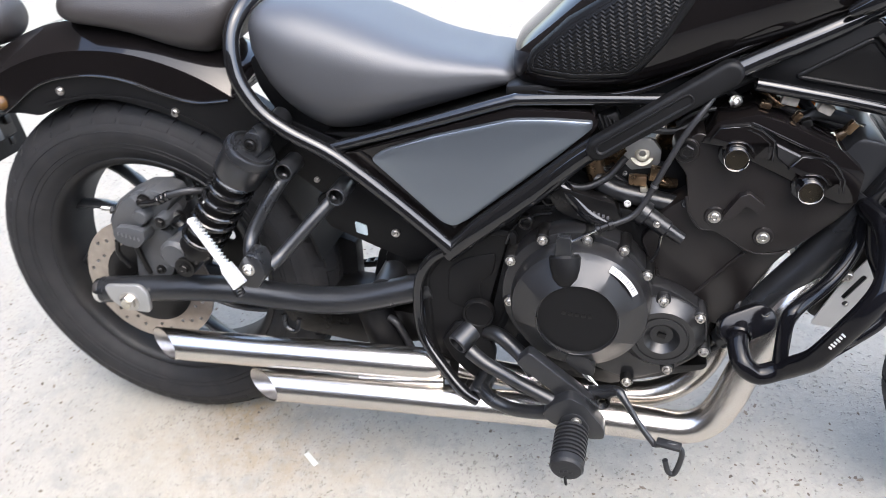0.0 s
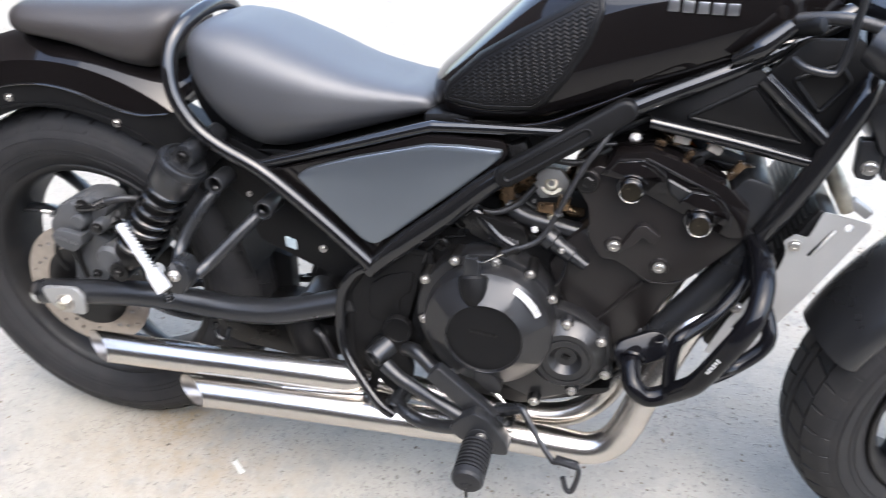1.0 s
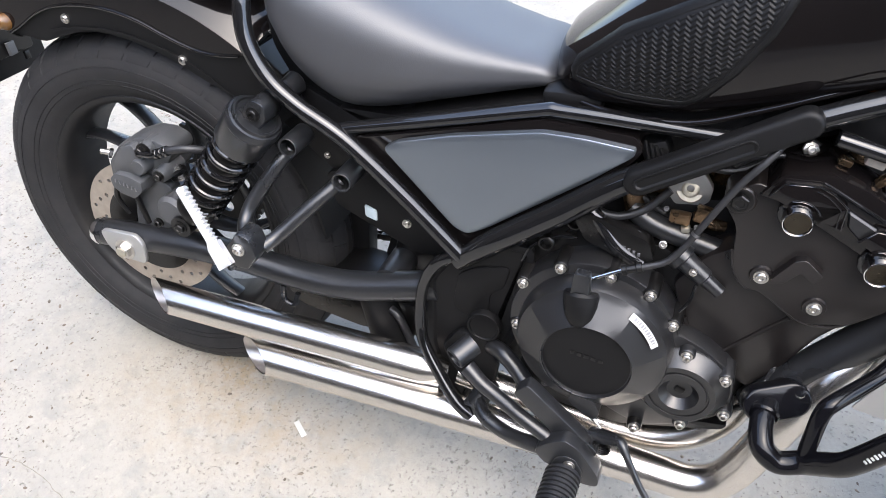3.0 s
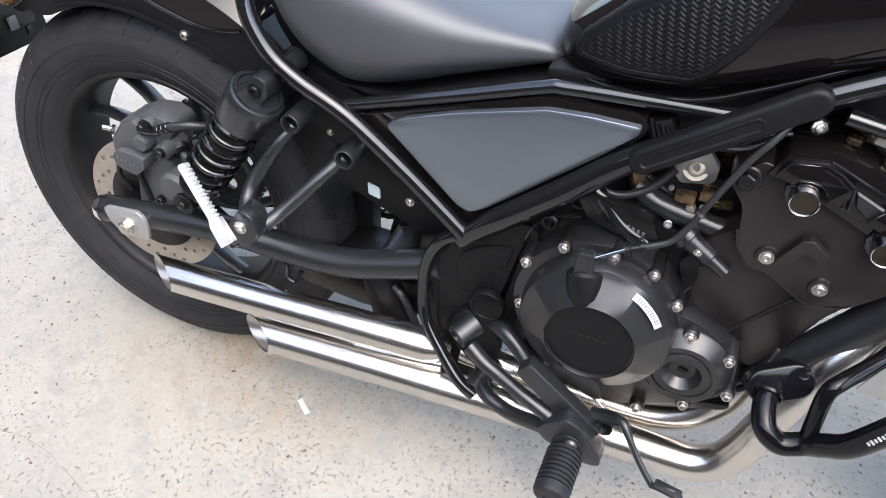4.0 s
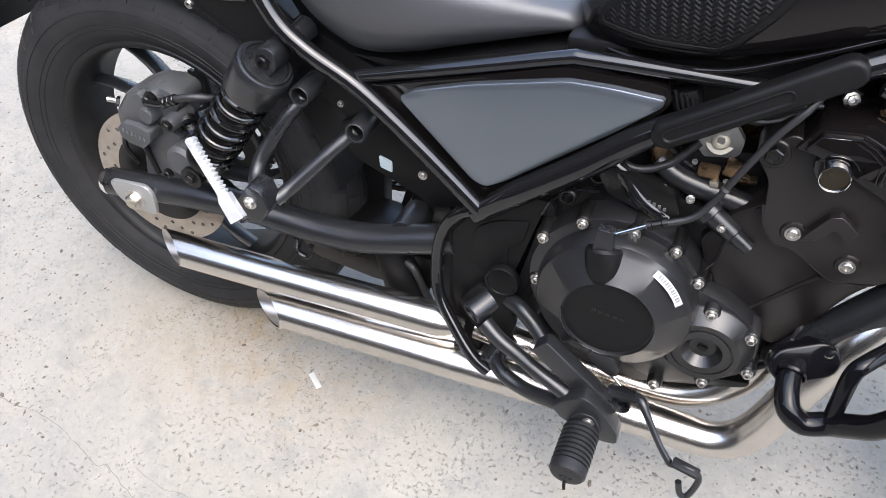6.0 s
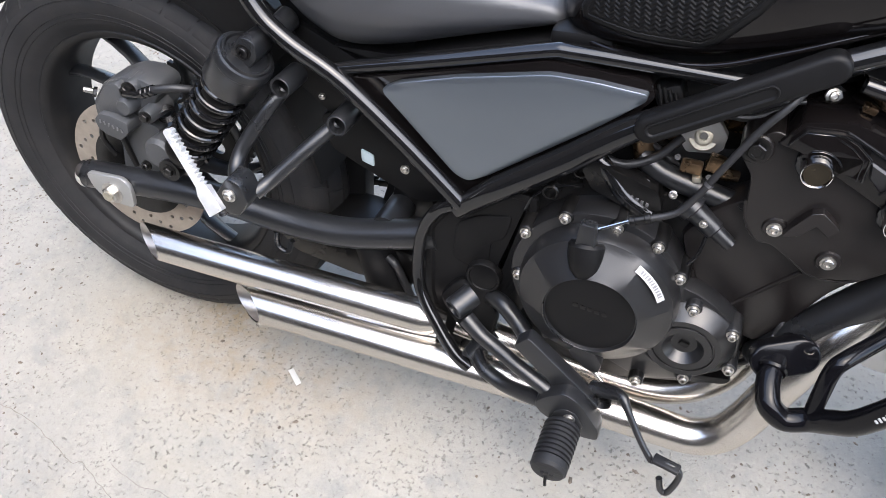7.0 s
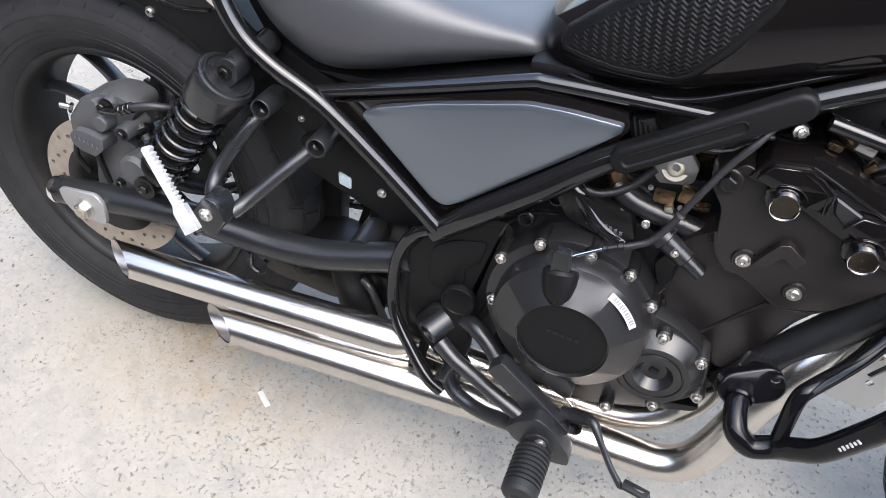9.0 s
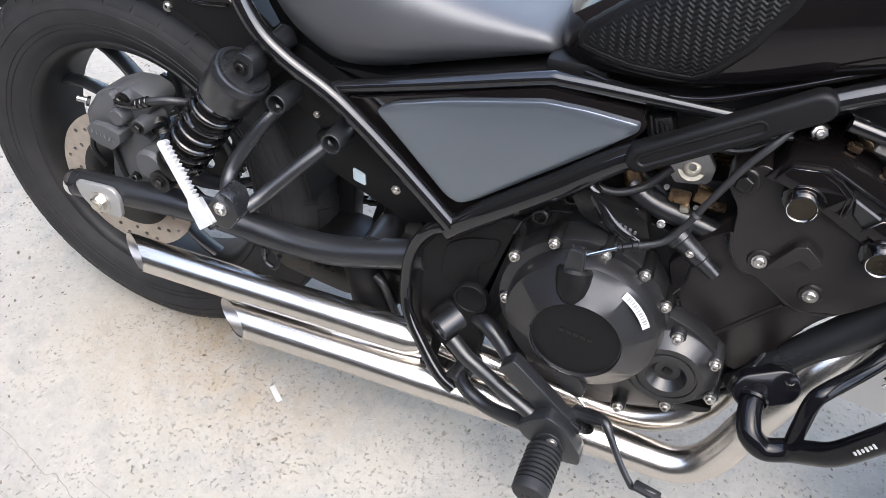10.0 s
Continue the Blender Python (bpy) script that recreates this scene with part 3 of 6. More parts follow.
for i in range(6):
    bm = bmesh.new()
    block(bm, (0.0125 + 0.0070 * i, -0.1513, 0.4515 - 0.0016 * i), (0.0024, 0.0010, 0.0066), 0.0003, (0, -12 if i % 2 else 14, 0))
    part("maker_mark", bm, SILVER, caliper, "raised pale maker's mark")
for x, y, z, r, h in ((0.0555, -0.128, 0.480, 0.0135, 0.018), (0.091, -0.118, 0.474, 0.0125, 0.028), (0.066, -0.124, 0.507, 0.0125, 0.014)):
    bm = bmesh.new()
    lathe(bm, [(-0.02, r * 1.1), (0, r), (h - 0.003, r * 0.94), (h, r * 0.78), (h, 0)], (x, y, z), (0, -1, 0), 22)
    part("caliper_boss", bm, CALIPER, caliper)
bm = bmesh.new()
for i in range(3):
    lathe(bm, [(0.004 * i, 0.0128), (0.004 * i + 0.002, 0.0142), (0.004 * i + 0.004, 0.0128)], (0.098, -0.112, 0.468), (0.55, -0.45, -0.2), 20)
part("slide_boot", bm, DARK, caliper)
bolt(caliper, (0.092, -0.146, 0.4745), 0.0068, 0.006, mat=DARK, hexed=True, name="slide_bolt")
bolt(caliper, (0.067, -0.139, 0.508), 0.0085, 0.011, mat=DARK, hexed=True, name="banjo_bolt")
bolt(caliper, (-0.004, -0.132, 0.486), 0.0042, 0.014, axis=(-0.75, -0.5, 0.3), name="bleed_screw", washer=False)
bm = bmesh.new()
lathe(bm, [(0, 0.0075), (0.004, 0.0075), (0.005, 0.006), (0.005, 0)], (-0.001, -0.130, 0.484), (-0.75, -0.5, 0.3), 6)
part("bleed_nut", bm, DARK, caliper)
for r, y0, pts in ((0.0042, 0, ((-0.012, -0.128, 0.424), (-0.016, -0.128, 0.400), (-0.004, -0.124, 0.372))), (0.0048, 0, ((0.020, -0.126, 0.420), (0.024, -0.125, 0.392), (0.030, -0.122, 0.362)))):
    bm = bmesh.new()
    tube(bm, pts, r, 10)
    part("pad_pin", bm, DARK, caliper)
bm = bmesh.new()
tube(bm, [(0.068, -0.149, 0.5085), (0.090, -0.151, 0.512), (0.100, -0.150, 0.516)], [0.0045, 0.0048, 0.005], 12)
part("hose_fitting", bm, FRAME, caliper)
for k, x in enumerate((0.102, 0.1105, 0.119)):
    bm = bmesh.new()
    lathe(bm, [(-0.0035, 0.0068), (-0.0025, 0.0076), (0.0025, 0.0076), (0.0035, 0.0068)], (x, -0.150, 0.5165 + 0.0042 * k), (0.90, 0, 0.42), 16)
    part("crimp_ring", bm, FRAME, caliper)
bm = bmesh.new()
tube(bm, [(0.098, -0.150, 0.515), (0.125, -0.149, 0.527), (0.155, -0.140, 0.531), (0.178, -0.118, 0.516), (0.195, -0.10, 0.47), (0.20, -0.085, 0.42), (0.195, -0.080, 0.37)], 0.0058, 12)
part("brake_hose", bm, WIRE, bike)
bm = bmesh.new()
prism(bm, rounded([(0.00, 0.330), (0.012, 0.40), (0.052, 0.452), (0.090, 0.440), (0.078, 0.372), (0.050, 0.335)], 0.01), -0.121, -0.100, 0.004)
part("caliper_carrier", bm, CALIPER, bike)
bm = bmesh.new()
lathe(bm, [(-0.02, 0), (-0.02, 0.024), (0.02, 0.026), (0.026, 0.020), (0.026, 0)], (0.105, -0.128, 0.418), (0, -1, 0), 24)
part("stay_boss", bm, CALIPER, bike)
bolt(bike, (0.066, -0.140, 0.382), 0.006, 0.006, mat=DARK, name="stay_bolt")

# shock absorber
S0, S1 = Vector((0.287, -0.150, 0.624)), Vector((0.125, -0.142, 0.402))
SD = (S1 - S0).normalized()
bm = bmesh.new()
lathe(bm, [(0.016, 0), (0.016, 0.030), (0.018, 0.0365), (0.022, 0.0385), (0.029, 0.0385), (0.031, 0.0370), (0.069, 0.0365), (0.072, 0.0345), (0.073, 0.020), (0.073, 0)], S0, SD, 40)
shock = part("shock_absorber", bm, SATIN, bike, "black rear shock absorber with coil spring")
bm = bmesh.new()
lathe(bm, [(0.0155, 0), (0.0155, 0.0275), (0.0130, 0.0295), (0.0130, 0.0325), (0.017, 0.0335), (0.0175, 0)], S0, SD, 36)
part("cap_rim", bm, SATIN, shock)
bm = bmesh.new()
prism(bm, rounded([(0.267, 0.624), (0.280, 0.642), (0.301, 0.637), (0.301, 0.614), (0.283, 0.596), (0.262, 0.603)], 0.008), -0.165, -0.126, 0.004)
part("top_eye", bm, SATIN, shock)
bolt(shock, (0.284, -0.165, 0.622), 0.0075, 0.005, mat=DARK, name="top_bolt")
bm = bmesh.new()
lathe(bm, [(0, 0.012), (0.030, 0.012), (0.032, 0.014), (0.052, 0.016), (0.055, 0.012), (0.055, 0)], (0.284, -0.125, 0.622), (0.25, 0.9, 0.2), 20)
part("mount_boss", bm, SATIN, shock)
bm = bmesh.new()
lathe(bm, [(0.085, 0), (0.085, 0.0235), (0.215, 0.0235), (0.225, 0.030), (0.236, 0.030), (0.240, 0.018), (0.262, 0.016), (0.262, 0)], S0, SD, 32)
part("damper_body", bm, DARK, shock)
bm = bmesh.new()
u = SD.cross(Vector((0, 1, 0))).normalized()
w = SD.cross(u)
turns, L0, L1 = 7.0, 0.072, 0.226
coil = []
for i in range(int(turns * 28) + 1):
    a = 2 * math.pi * i / 28
    coil.append(S0 + SD * (L0 + (L1 - L0) * i / (turns * 28)) + (u * math.cos(a) + w * math.sin(a)) * 0.0305)
tube(bm, coil, 0.0043, 10, smooth=1)
part("coil_spring", bm, FRAME, shock, "glossy black coil spring")
bm = bmesh.new()
lathe(bm, [(-0.02, 0), (-0.02, 0.017), (0.018, 0.017), (0.018, 0)], S1, (0, -1, 0), 24)
part("bottom_eye", bm, DARK, shock)
bolt(shock, (S1.x, -0.160, S1.z), 0.008, 0.006, mat=DARK, hexed=True, name="bottom_bolt")

# passenger peg on its welded bracket
bm = bmesh.new()
tube(bm, [(0.311, -0.128, 0.560), (0.298, -0.146, 0.541), (0.270, -0.172, 0.492), (0.266, -0.190, 0.470), (0.275, -0.208, 0.460)], 0.0098, 16)
stay = part("peg_bracket", bm, SATIN, bike, "satin black tubular passenger peg bracket")
bm = bmesh.new()
tube(bm, [(0.384, -0.128, 0.528), (0.358, -0.156, 0.503), (0.320, -0.190, 0.464), (0.305, -0.212, 0.452)], 0.0098, 16)
part("lower_bar", bm, SATIN, stay)
for x, z in ((0.318, 0.573), (0.394, 0.538)):
    bm = bmesh.new()
    lathe(bm, [(-0.022, 0.0145), (0.022, 0.0145), (0.0235, 0.0135), (0.0225, 0.0112), (-0.02, 0.0105), (-0.022, 0.0112)], (x, -0.125, z), (0, -1, 0), 28, closed=True)
    part("tube_end", bm, SATIN, stay, "short open tube end")
    # dark disc added across the bore, standing in for the shade inside
    bm = bmesh.new()
    lathe(bm, [(-0.004, 0), (-0.004, 0.0109), (-0.001, 0.0109), (-0.001, 0)], (x, -0.125, z), (0, -1, 0), 20)
    part("bore_shade_disc", bm, DARK, stay)
bm = bmesh.new()
prism(bm, rounded([(0.262, 0.452), (0.285, 0.487), (0.303, 0.482), (0.312, 0.455), (0.296, 0.430), (0.276, 0.430)], 0.006), -0.240, -0.205, 0.003)
part("peg_clevis", bm, SATIN, stay)
bolt(stay, (0.287, -0.241, 0.462), 0.007, 0.005, name="peg_screw")
P0, P1 = Vector((0.282, -0.262, 0.448)), Vector((0.209, -0.238, 0.538))
pd = (P1 - P0)
Lp = pd.length
outline = [(0, -0.010), (0.030, -0.009), (0.040, -0.0045), (Lp * 0.98, -0.004), (Lp, 0.0), (Lp * 0.99, 0.005)]
k = Lp - 0.006
while k > 0.040:
    outline += [(k, 0.0078), (k - 0.003, 0.0032)]
    k -= 0.006
outline += [(0.036, 0.009), (0.0, 0.010)]
bm = bmesh.new()
ex = pd.normalized()
ey = Vector((0.1, 0.8, -0.6))
ey = (ey - ex * ey.dot(ex)).normalized()
ez = -ex.cross(ey)
M = Matrix((ex, ey, ez)).transposed().to_4x4()
M.translation = P0
prism(bm, outline, -0.007, 0.007, 0.0010, segs=1, matrix=M)
part("folding_peg", bm, ALU, stay, "bare aluminium serrated passenger footpeg, folded up")
bm = bmesh.new()
for i in range(5):
    lathe(bm, [(i * 0.006, 0.006), (i * 0.006 + 0.002, 0.0085), (i * 0.006 + 0.004, 0.006)], (0.232, -0.20, 0.412), (0.2, 0.2, -1), 16)
part("peg_spring", bm, DARK, stay)

# seat loop and frame tubes
bm = bmesh.new()
half = [(0.562, -0.136, 0.458), (0.475, -0.136, 0.535), (0.396, -0.136, 0.597), (0.330, -0.136, 0.632), (0.290, -0.134, 0.662), (0.262, -0.128, 0.706), (0.254, -0.112, 0.756), (0.262, -0.085, 0.790), (0.270, -0.045, 0.806)]
tube(bm, half + [(0.273, 0, 0.811)] + [(x, -y, z) for x, y, z in half[::-1]], 0.0115, 20)
frame_part = part("frame", bm, FRAME, bike, "glossy black tubular steel frame with seat hoop")
for s in (-1, 1):
    bm = bmesh.new()
    tube(bm, [(0.388, s * 0.127, 0.606), (0.52, s * 0.126, 0.645), (0.640, s * 0.122, 0.680), (0.665, s * 0.122, 0.684), (0.75, s * 0.122, 0.687), (0.850, s * 0.122, 0.689)], 0.0085, 14, smooth=5)
    part("seat_rail", bm, FRAME, frame_part)
    bm = bmesh.new()
    tube(bm, [(0.555, s * 0.132, 0.448), (0.605, s * 0.137, 0.497), (0.68, s * 0.139, 0.560), (0.750, s * 0.140, 0.622), (0.84, s * 0.140, 0.682), (0.925, s * 0.135, 0.734), (1.05, s * 0.112, 0.790), (1.17, s * 0.055, 0.845)], [0.014, 0.017, 0.017, 0.015, 0.013, 0.0122, 0.0125, 0.014], 20)
    part("main_tube", bm, FRAME, frame_part)
    bm = bmesh.new()
    tube(bm, [(0.945, s * 0.136, 0.716), (1.05, s * 0.134, 0.697), (1.155, s * 0.128, 0.674)], 0.0080, 16, smooth=2)
    part("lower_brace", bm, FRAME, frame_part)
    bm = bmesh.new()
    tube(bm, [(1.072, s * 0.122, 0.778), (1.162, s * 0.126, 0.700)], 0.0115, 16, smooth=1)
    part("cross_brace", bm, FRAME, frame_part)
    bm = bmesh.new()
    tube(bm, [(1.205, s * 0.045, 0.842), (1.197, s * 0.112, 0.785), (1.165, s * 0.128, 0.700), (1.128, s * 0.128, 0.615), (1.100, s * 0.120, 0.560)], 0.016, 18)
    part("down_tube", bm, FRAME, frame_part)
    bm = bmesh.new()
    flare = [(0.566, 0.132, 0.462), (0.530, 0.132, 0.440), (0.508, 0.134, 0.400), (0.503, 0.138, 0.350), (0.511, 0.147, 0.304), (0.545, 0.165, 0.262), (0.578, 0.179, 0.230), (0.600, 0.180, 0.214)]
    tube(bm, [(x, s * y, z) for x, y, z in flare], [0.0110, 0.0095, 0.0085, 0.0085, 0.0085, 0.0090, 0.0095, 0.0100], 18)
    part("pivot_tube", bm, FRAME, frame_part)
    bm = bmesh.new()
    prism(bm, rounded([(0.508, 0.405), (0.540, 0.452), (0.600, 0.492), (0.655, 0.490), (0.655, 0.395), (0.640, 0.330), (0.600, 0.250), (0.575, 0.165), (0.540, 0.200), (0.512, 0.280)], 0.012),
          s * 0.128, s * 0.112, 0.003, inset=(0.009, -0.004) if s < 0 else None)
    part("pivot_plate", bm, PLASTIC, frame_part, "pressed black pivot plate")
bm = bmesh.new()
prism(bm, rounded([(0.548, 0.360), (0.552, 0.420), (0.580, 0.440), (0.626, 0.452), (0.618, 0.412), (0.600, 0.402), (0.600, 0.360), (0.575, 0.350)], 0.010), -0.1265, -0.120, 0.002)
part("pivot_rib", bm, PLASTIC, frame_part)
bm = bmesh.new()
lathe(bm, [(0, 0.025), (0.008, 0.025), (0.011, 0.0235), (0.011, 0.0205), (0.009, 0.0195), (0.009, 0)], (0.597, -0.127, 0.346), (0, -1, 0), 32)
part("pivot_cap", bm, PLASTIC, frame_part, "round black rubber pivot cap")
bm = bmesh.new()
lathe(bm, [(-0.06, 0.032), (0.06, 0.032), (0.062, 0.026), (-0.062, 0.026)], HEAD, AXIS, 32, closed=True)
part("steering_head", bm, FRAME, frame_part)

# frame side plates with raised triangles
def framed_plate(poly, emboss):
    bm = bmesh.new()
    prism(bm, rounded(poly, 0.008), -0.122, -0.108, 0.003)
    p = part("frame_cover", bm, PLASTIC, bike, "matt black triangular frame cover with raised centre")
    bm = bmesh.new()
    ring = rounded(emboss, 0.007, 5)
    ring = ring + ring[:2]
    tube(bm, [(x, -0.1225, z) for x, z in ring], 0.0034, 10, smooth=1)
    part("raised_edge", bm, PLASTIC, p)
    bm = bmesh.new()
    prism(bm, rounded(emboss, 0.007), -0.1228, -0.118, 0.0005)
    part("raised_centre", bm, DARK, p)


framed_plate([(0.935, 0.722), (0.960, 0.745), (1.068, 0.788), (1.155, 0.702), (1.150, 0.676)], [(0.990, 0.722), (1.066, 0.768), (1.132, 0.698)])
framed_plate([(1.076, 0.784), (1.115, 0.825), (1.175, 0.828), (1.192, 0.785), (1.165, 0.705)], [(1.106, 0.778), (1.154, 0.798), (1.170, 0.778), (1.142, 0.738)])

# side cover
bm = bmesh.new()
prism(bm, rounded([(0.400, 0.598), (0.645, 0.672), (0.754, 0.672), (0.764, 0.655), (0.728, 0.604), (0.562, 0.468)], 0.012), -0.128, -0.095, 0.004)
side = part("side_cover", bm, GLOSS, bike, "glossy black side cover with graphite satin panel")
bm = bmesh.new()
pillow(bm, rounded([(0.449, 0.596), (0.470, 0.610), (0.540, 0.633), (0.650, 0.661), (0.700, 0.663), (0.756, 0.661), (0.755, 0.652), (0.712, 0.612), (0.590, 0.511), (0.566, 0.496), (0.548, 0.502)], 0.008), -0.137, -0.120, 0.0018, bevel=0.0025)
part("graphite_panel", bm, GREYP, side, "graphite grey satin inlay panel")

# strap shaped guard over the main tube
A, B = Vector((0.752, -0.150, 0.624)), Vector((0.926, -0.146, 0.741))
d = B - A
L = d.length
stad = []
for cx, a0 in ((L - 0.016, -90), (0.016, 90)):
    for i in range(9):
        a = radians(a0 + 180 * i / 8)
        stad.append((cx + 0.0160 * math.cos(a), 0.0155 * math.sin(a)))
bm = bmesh.new()
ex = d.normalized()
ey = Vector((0, 1, 0))
ez = ex.cross(ey).normalized()
ey = ez.cross(ex)
M = Matrix((ex, ey, ez)).transposed().to_4x4()
M.translation = A
prism(bm, stad, -0.012, 0.012, 0.006, segs=3, matrix=M)
guard = part("tube_guard", bm, PLASTIC, bike, "matt black plastic frame tube guard with long groove")
rim_out, rim_in = [], []
for cx, a0 in ((L * 0.66, -90), (0.020, 90)):
    for i in range(9):
        a = radians(a0 + 180 * i / 8)
        rim_out.append((cx + 0.0082 * math.cos(a), 0.0082 * math.sin(a)))
bm = bmesh.new()
prism(bm, rim_out, -0.0140, -0.010, 0.0012, inset=(0.0022, -0.0030), matrix=M)
part("groove_rim", bm, PLASTIC, guard)

# seat
TOP = [(0.262, 0.775), (0.280, 0.798), (0.31, 0.806), (0.36, 0.800), (0.433, 0.775), (0.518, 0.742), (0.595, 0.724), (0.632, 0.716), (0.650, 0.702)]
BOT = [(0.262, 0.762), (0.280, 0.706), (0.305, 0.662), (0.340, 0.630), (0.380, 0.612), (0.430, 0.618), (0.52, 0.645), (0.640, 0.683), (0.650, 0.690)]
WID = [(0.262, 0.070), (0.280, 0.105), (0.31, 0.122), (0.36, 0.128), (0.44, 0.124), (0.52, 0.106), (0.60, 0.087), (0.640, 0.078), (0.650, 0.062)]
bm = bmesh.new()
rings = []
for x in [0.262, 0.265, 0.270, 0.278, 0.288] + list(np.linspace(0.30, 0.630, 30)) + [0.638, 0.644, 0.648, 0.650]:
    zt, zb, hw = smooth_at(x, TOP), smooth_at(x, BOT), smooth_at(x, WID)
    zc = zb + 0.46 * (zt - zb)
    ring = []
    for k in range(48):
        a = 2 * math.pi * k / 48
        c, s = math.cos(a), math.sin(a)
        n = 3.3 if s > 0 else 3.0
        y = hw * (abs(c) ** (2 / n)) * (1 if c >= 0 else -1)
        rise = (zt - zc) if s > 0 else (zc - zb)
        z = zc + rise * (abs(s) ** (2 / n)) * (1 if s >= 0 else -1)
        if s > 0:
            z -= 0.006 * math.cos(math.pi * y / (2 * hw)) * (1 if 0.3 < x < 0.6 else 0.4)
        ring.append((x, y * (1.0 if s > -0.2 else 0.97), z))
    rings.append(ring)
loft(bm, rings)
seat = part("seat", bm, VINYL, bike, "black vinyl solo seat with smooth scooped top", 80)
bm = bmesh.new()
prism(bm, rounded([(0.36, 0.612), (0.44, 0.616), (0.65, 0.680), (0.66, 0.665), (0.45, 0.600)], 0.006), -0.085, 0.085, 0.004)
part("seat_base", bm, PLASTIC, seat)

bm = bmesh.new()
prism(bm, rounded([(0.250, 0.715), (0.290, 0.735), (0.330, 0.690), (0.380, 0.640), (0.460, 0.640), (0.460, 0.595), (0.345, 0.572), (0.288, 0.622), (0.258, 0.672)], 0.010), -0.062, 0.062, 0.005)
part("seat_pan", bm, PLASTIC, seat, "dark plastic pan under the seat")

# rear fender, inner fender, pillion pad
def arch(bm, r_top, r_side, hw, a0, a1, r_edge, sweep, n=56, thick=0.004):
    """A mudguard about the rear axle: rounded top, flat sides down to r_edge(angle); its crown reaches sweep degrees further back."""
    rings = []
    for i in range(n + 1):
        a = radians(a0 + (a1 - a0) * i / n)
        re = r_edge(math.degrees(a))
        prof = [(-hw, re), (-hw, (re + r_side) / 2), (-hw, r_side)]
        for k in range(1, 8):
            q = math.pi / 2 * k / 8
            prof.append((-hw + (hw - 0.025) * k / 8, r_side + (r_top - r_side) * math.sin(q)))
        prof.append((-0.02, r_top + 0.001))
        prof.append((0, r_top + 0.0015))
        prof += [(-y, r) for y, r in prof[-2::-1]]
        prof += [(y * (1 - thick / hw), r - thick if abs(y) < hw * 0.98 else r) for y, r in prof[::-1]]
        more = radians(sweep) * (i / n) ** 3 / (r_top - re)
        rings.append([(r * math.cos(a + more * (r - re)), y, 0.323 + r * math.sin(a + more * (r - re))) for y, r in prof])
    loft(bm, rings)


def trim_edge(deg):
    return smooth_at(deg, [(55, 0.414), (58, 0.395), (62, 0.375), (66, 0.365), (70, 0.361), (75, 0.361), (80, 0.365), (88, 0.369), (98, 0.370), (105, 0.369), (110, 0.365), (116, 0.358), (122, 0.356)])


bm = bmesh.new()
arch(bm, 0.444, 0.407, 0.086, 56, 122, trim_edge, 7)
fender = part("rear_fender", bm, GLOSS, bike, "glossy black bobbed rear fender", 28)
bm = bmesh.new()
lip = []
for i in range(60):
    a = radians(57 + 64 * i / 59)
    r = trim_edge(math.degrees(a)) - 0.001
    lip.append((r * math.cos(a), -0.0875, 0.323 + r * math.sin(a)))
tube(bm, lip, 0.0022, 8, smooth=1)
part("trim_lip", bm, FRAME, fender, "rolled shiny lower edge")
bm = bmesh.new()
rings = []
for i in range(50):
    deg = 42 + 80 * i / 49
    a = radians(deg)
    re = trim_edge(deg) + 0.008
    low = smooth_at(deg, [(42, 0.348), (50, 0.340), (62, 0.326), (75, 0.326), (95, 0.330), (108, 0.324), (113, 0.325), (118, 0.342), (122, 0.354)])
    rings.append([((low + (re - low) * k / 4) * math.cos(a), -0.0825 + 0.001 * math.sin(k), 0.323 + (low + (re - low) * k / 4) * math.sin(a)) for k in range(5)]
                 + [((low + (re - low) * k / 4) * math.cos(a), -0.0785, 0.323 + (low + (re - low) * k / 4) * math.sin(a)) for k in range(4, -1, -1)])
loft(bm, rings)
inner = part("inner_fender", bm, PLASTIC, bike, "matt black inner mudguard")
bm = bmesh.new()
lathe(bm, [(-0.085, 0.337), (0.085, 0.337), (0.085, 0.333), (-0.085, 0.333)], REAR, (0, 1, 0), 96, closed=True)
doomed = [v for v in bm.verts if not 8 < math.degrees(math.atan2(v.co.z - 0.323, v.co.x)) < 112]
bmesh.ops.delete(bm, geom=doomed, context="VERTS")
part("splash_guard", bm, PLASTIC, inner)
for x, z in ((-0.074, 0.664), (0.121, 0.635)):
    bolt(inner, (x, -0.083, z), 0.0052, 0.004, name="fender_bolt")
PTOP = [(-0.070, 0.798), (-0.045, 0.812), (0.0, 0.818), (0.05, 0.819), (0.15, 0.820), (0.205, 0.823), (0.235, 0.818), (0.247, 0.806)]
PBOT = [(-0.070, 0.770), (-0.045, 0.763), (0.02, 0.755), (0.074, 0.744), (0.124, 0.727), (0.165, 0.717), (0.188, 0.717), (0.206, 0.728), (0.228, 0.756), (0.247, 0.796)]
PWID = [(-0.070, 0.030), (-0.060, 0.055), (-0.038, 0.078), (-0.010, 0.091), (0.1, 0.092), (0.19, 0.086), (0.230, 0.070), (0.247, 0.035)]
bm = bmesh.new()
rings = []
for x in [-0.070, -0.068, -0.064, -0.058] + list(np.linspace(-0.05, 0.215, 24)) + [0.224, 0.232, 0.239, 0.244, 0.247]:
    zt, zb, hw = smooth_at(x, PTOP), smooth_at(x, PBOT), smooth_at(x, PWID)
    zc = zb + 0.45 * (zt - zb)
    ring = []
    for k in range(36):
        q = 2 * math.pi * k / 36
        c, s = math.cos(q), math.sin(q)
        ring.append((x, hw * abs(c) ** 0.75 * (1 if c >= 0 else -1), zc + ((zt - zc) if s > 0 else (zc - zb)) * abs(s) ** 0.8 * (1 if s >= 0 else -1)))
    rings.append(ring)
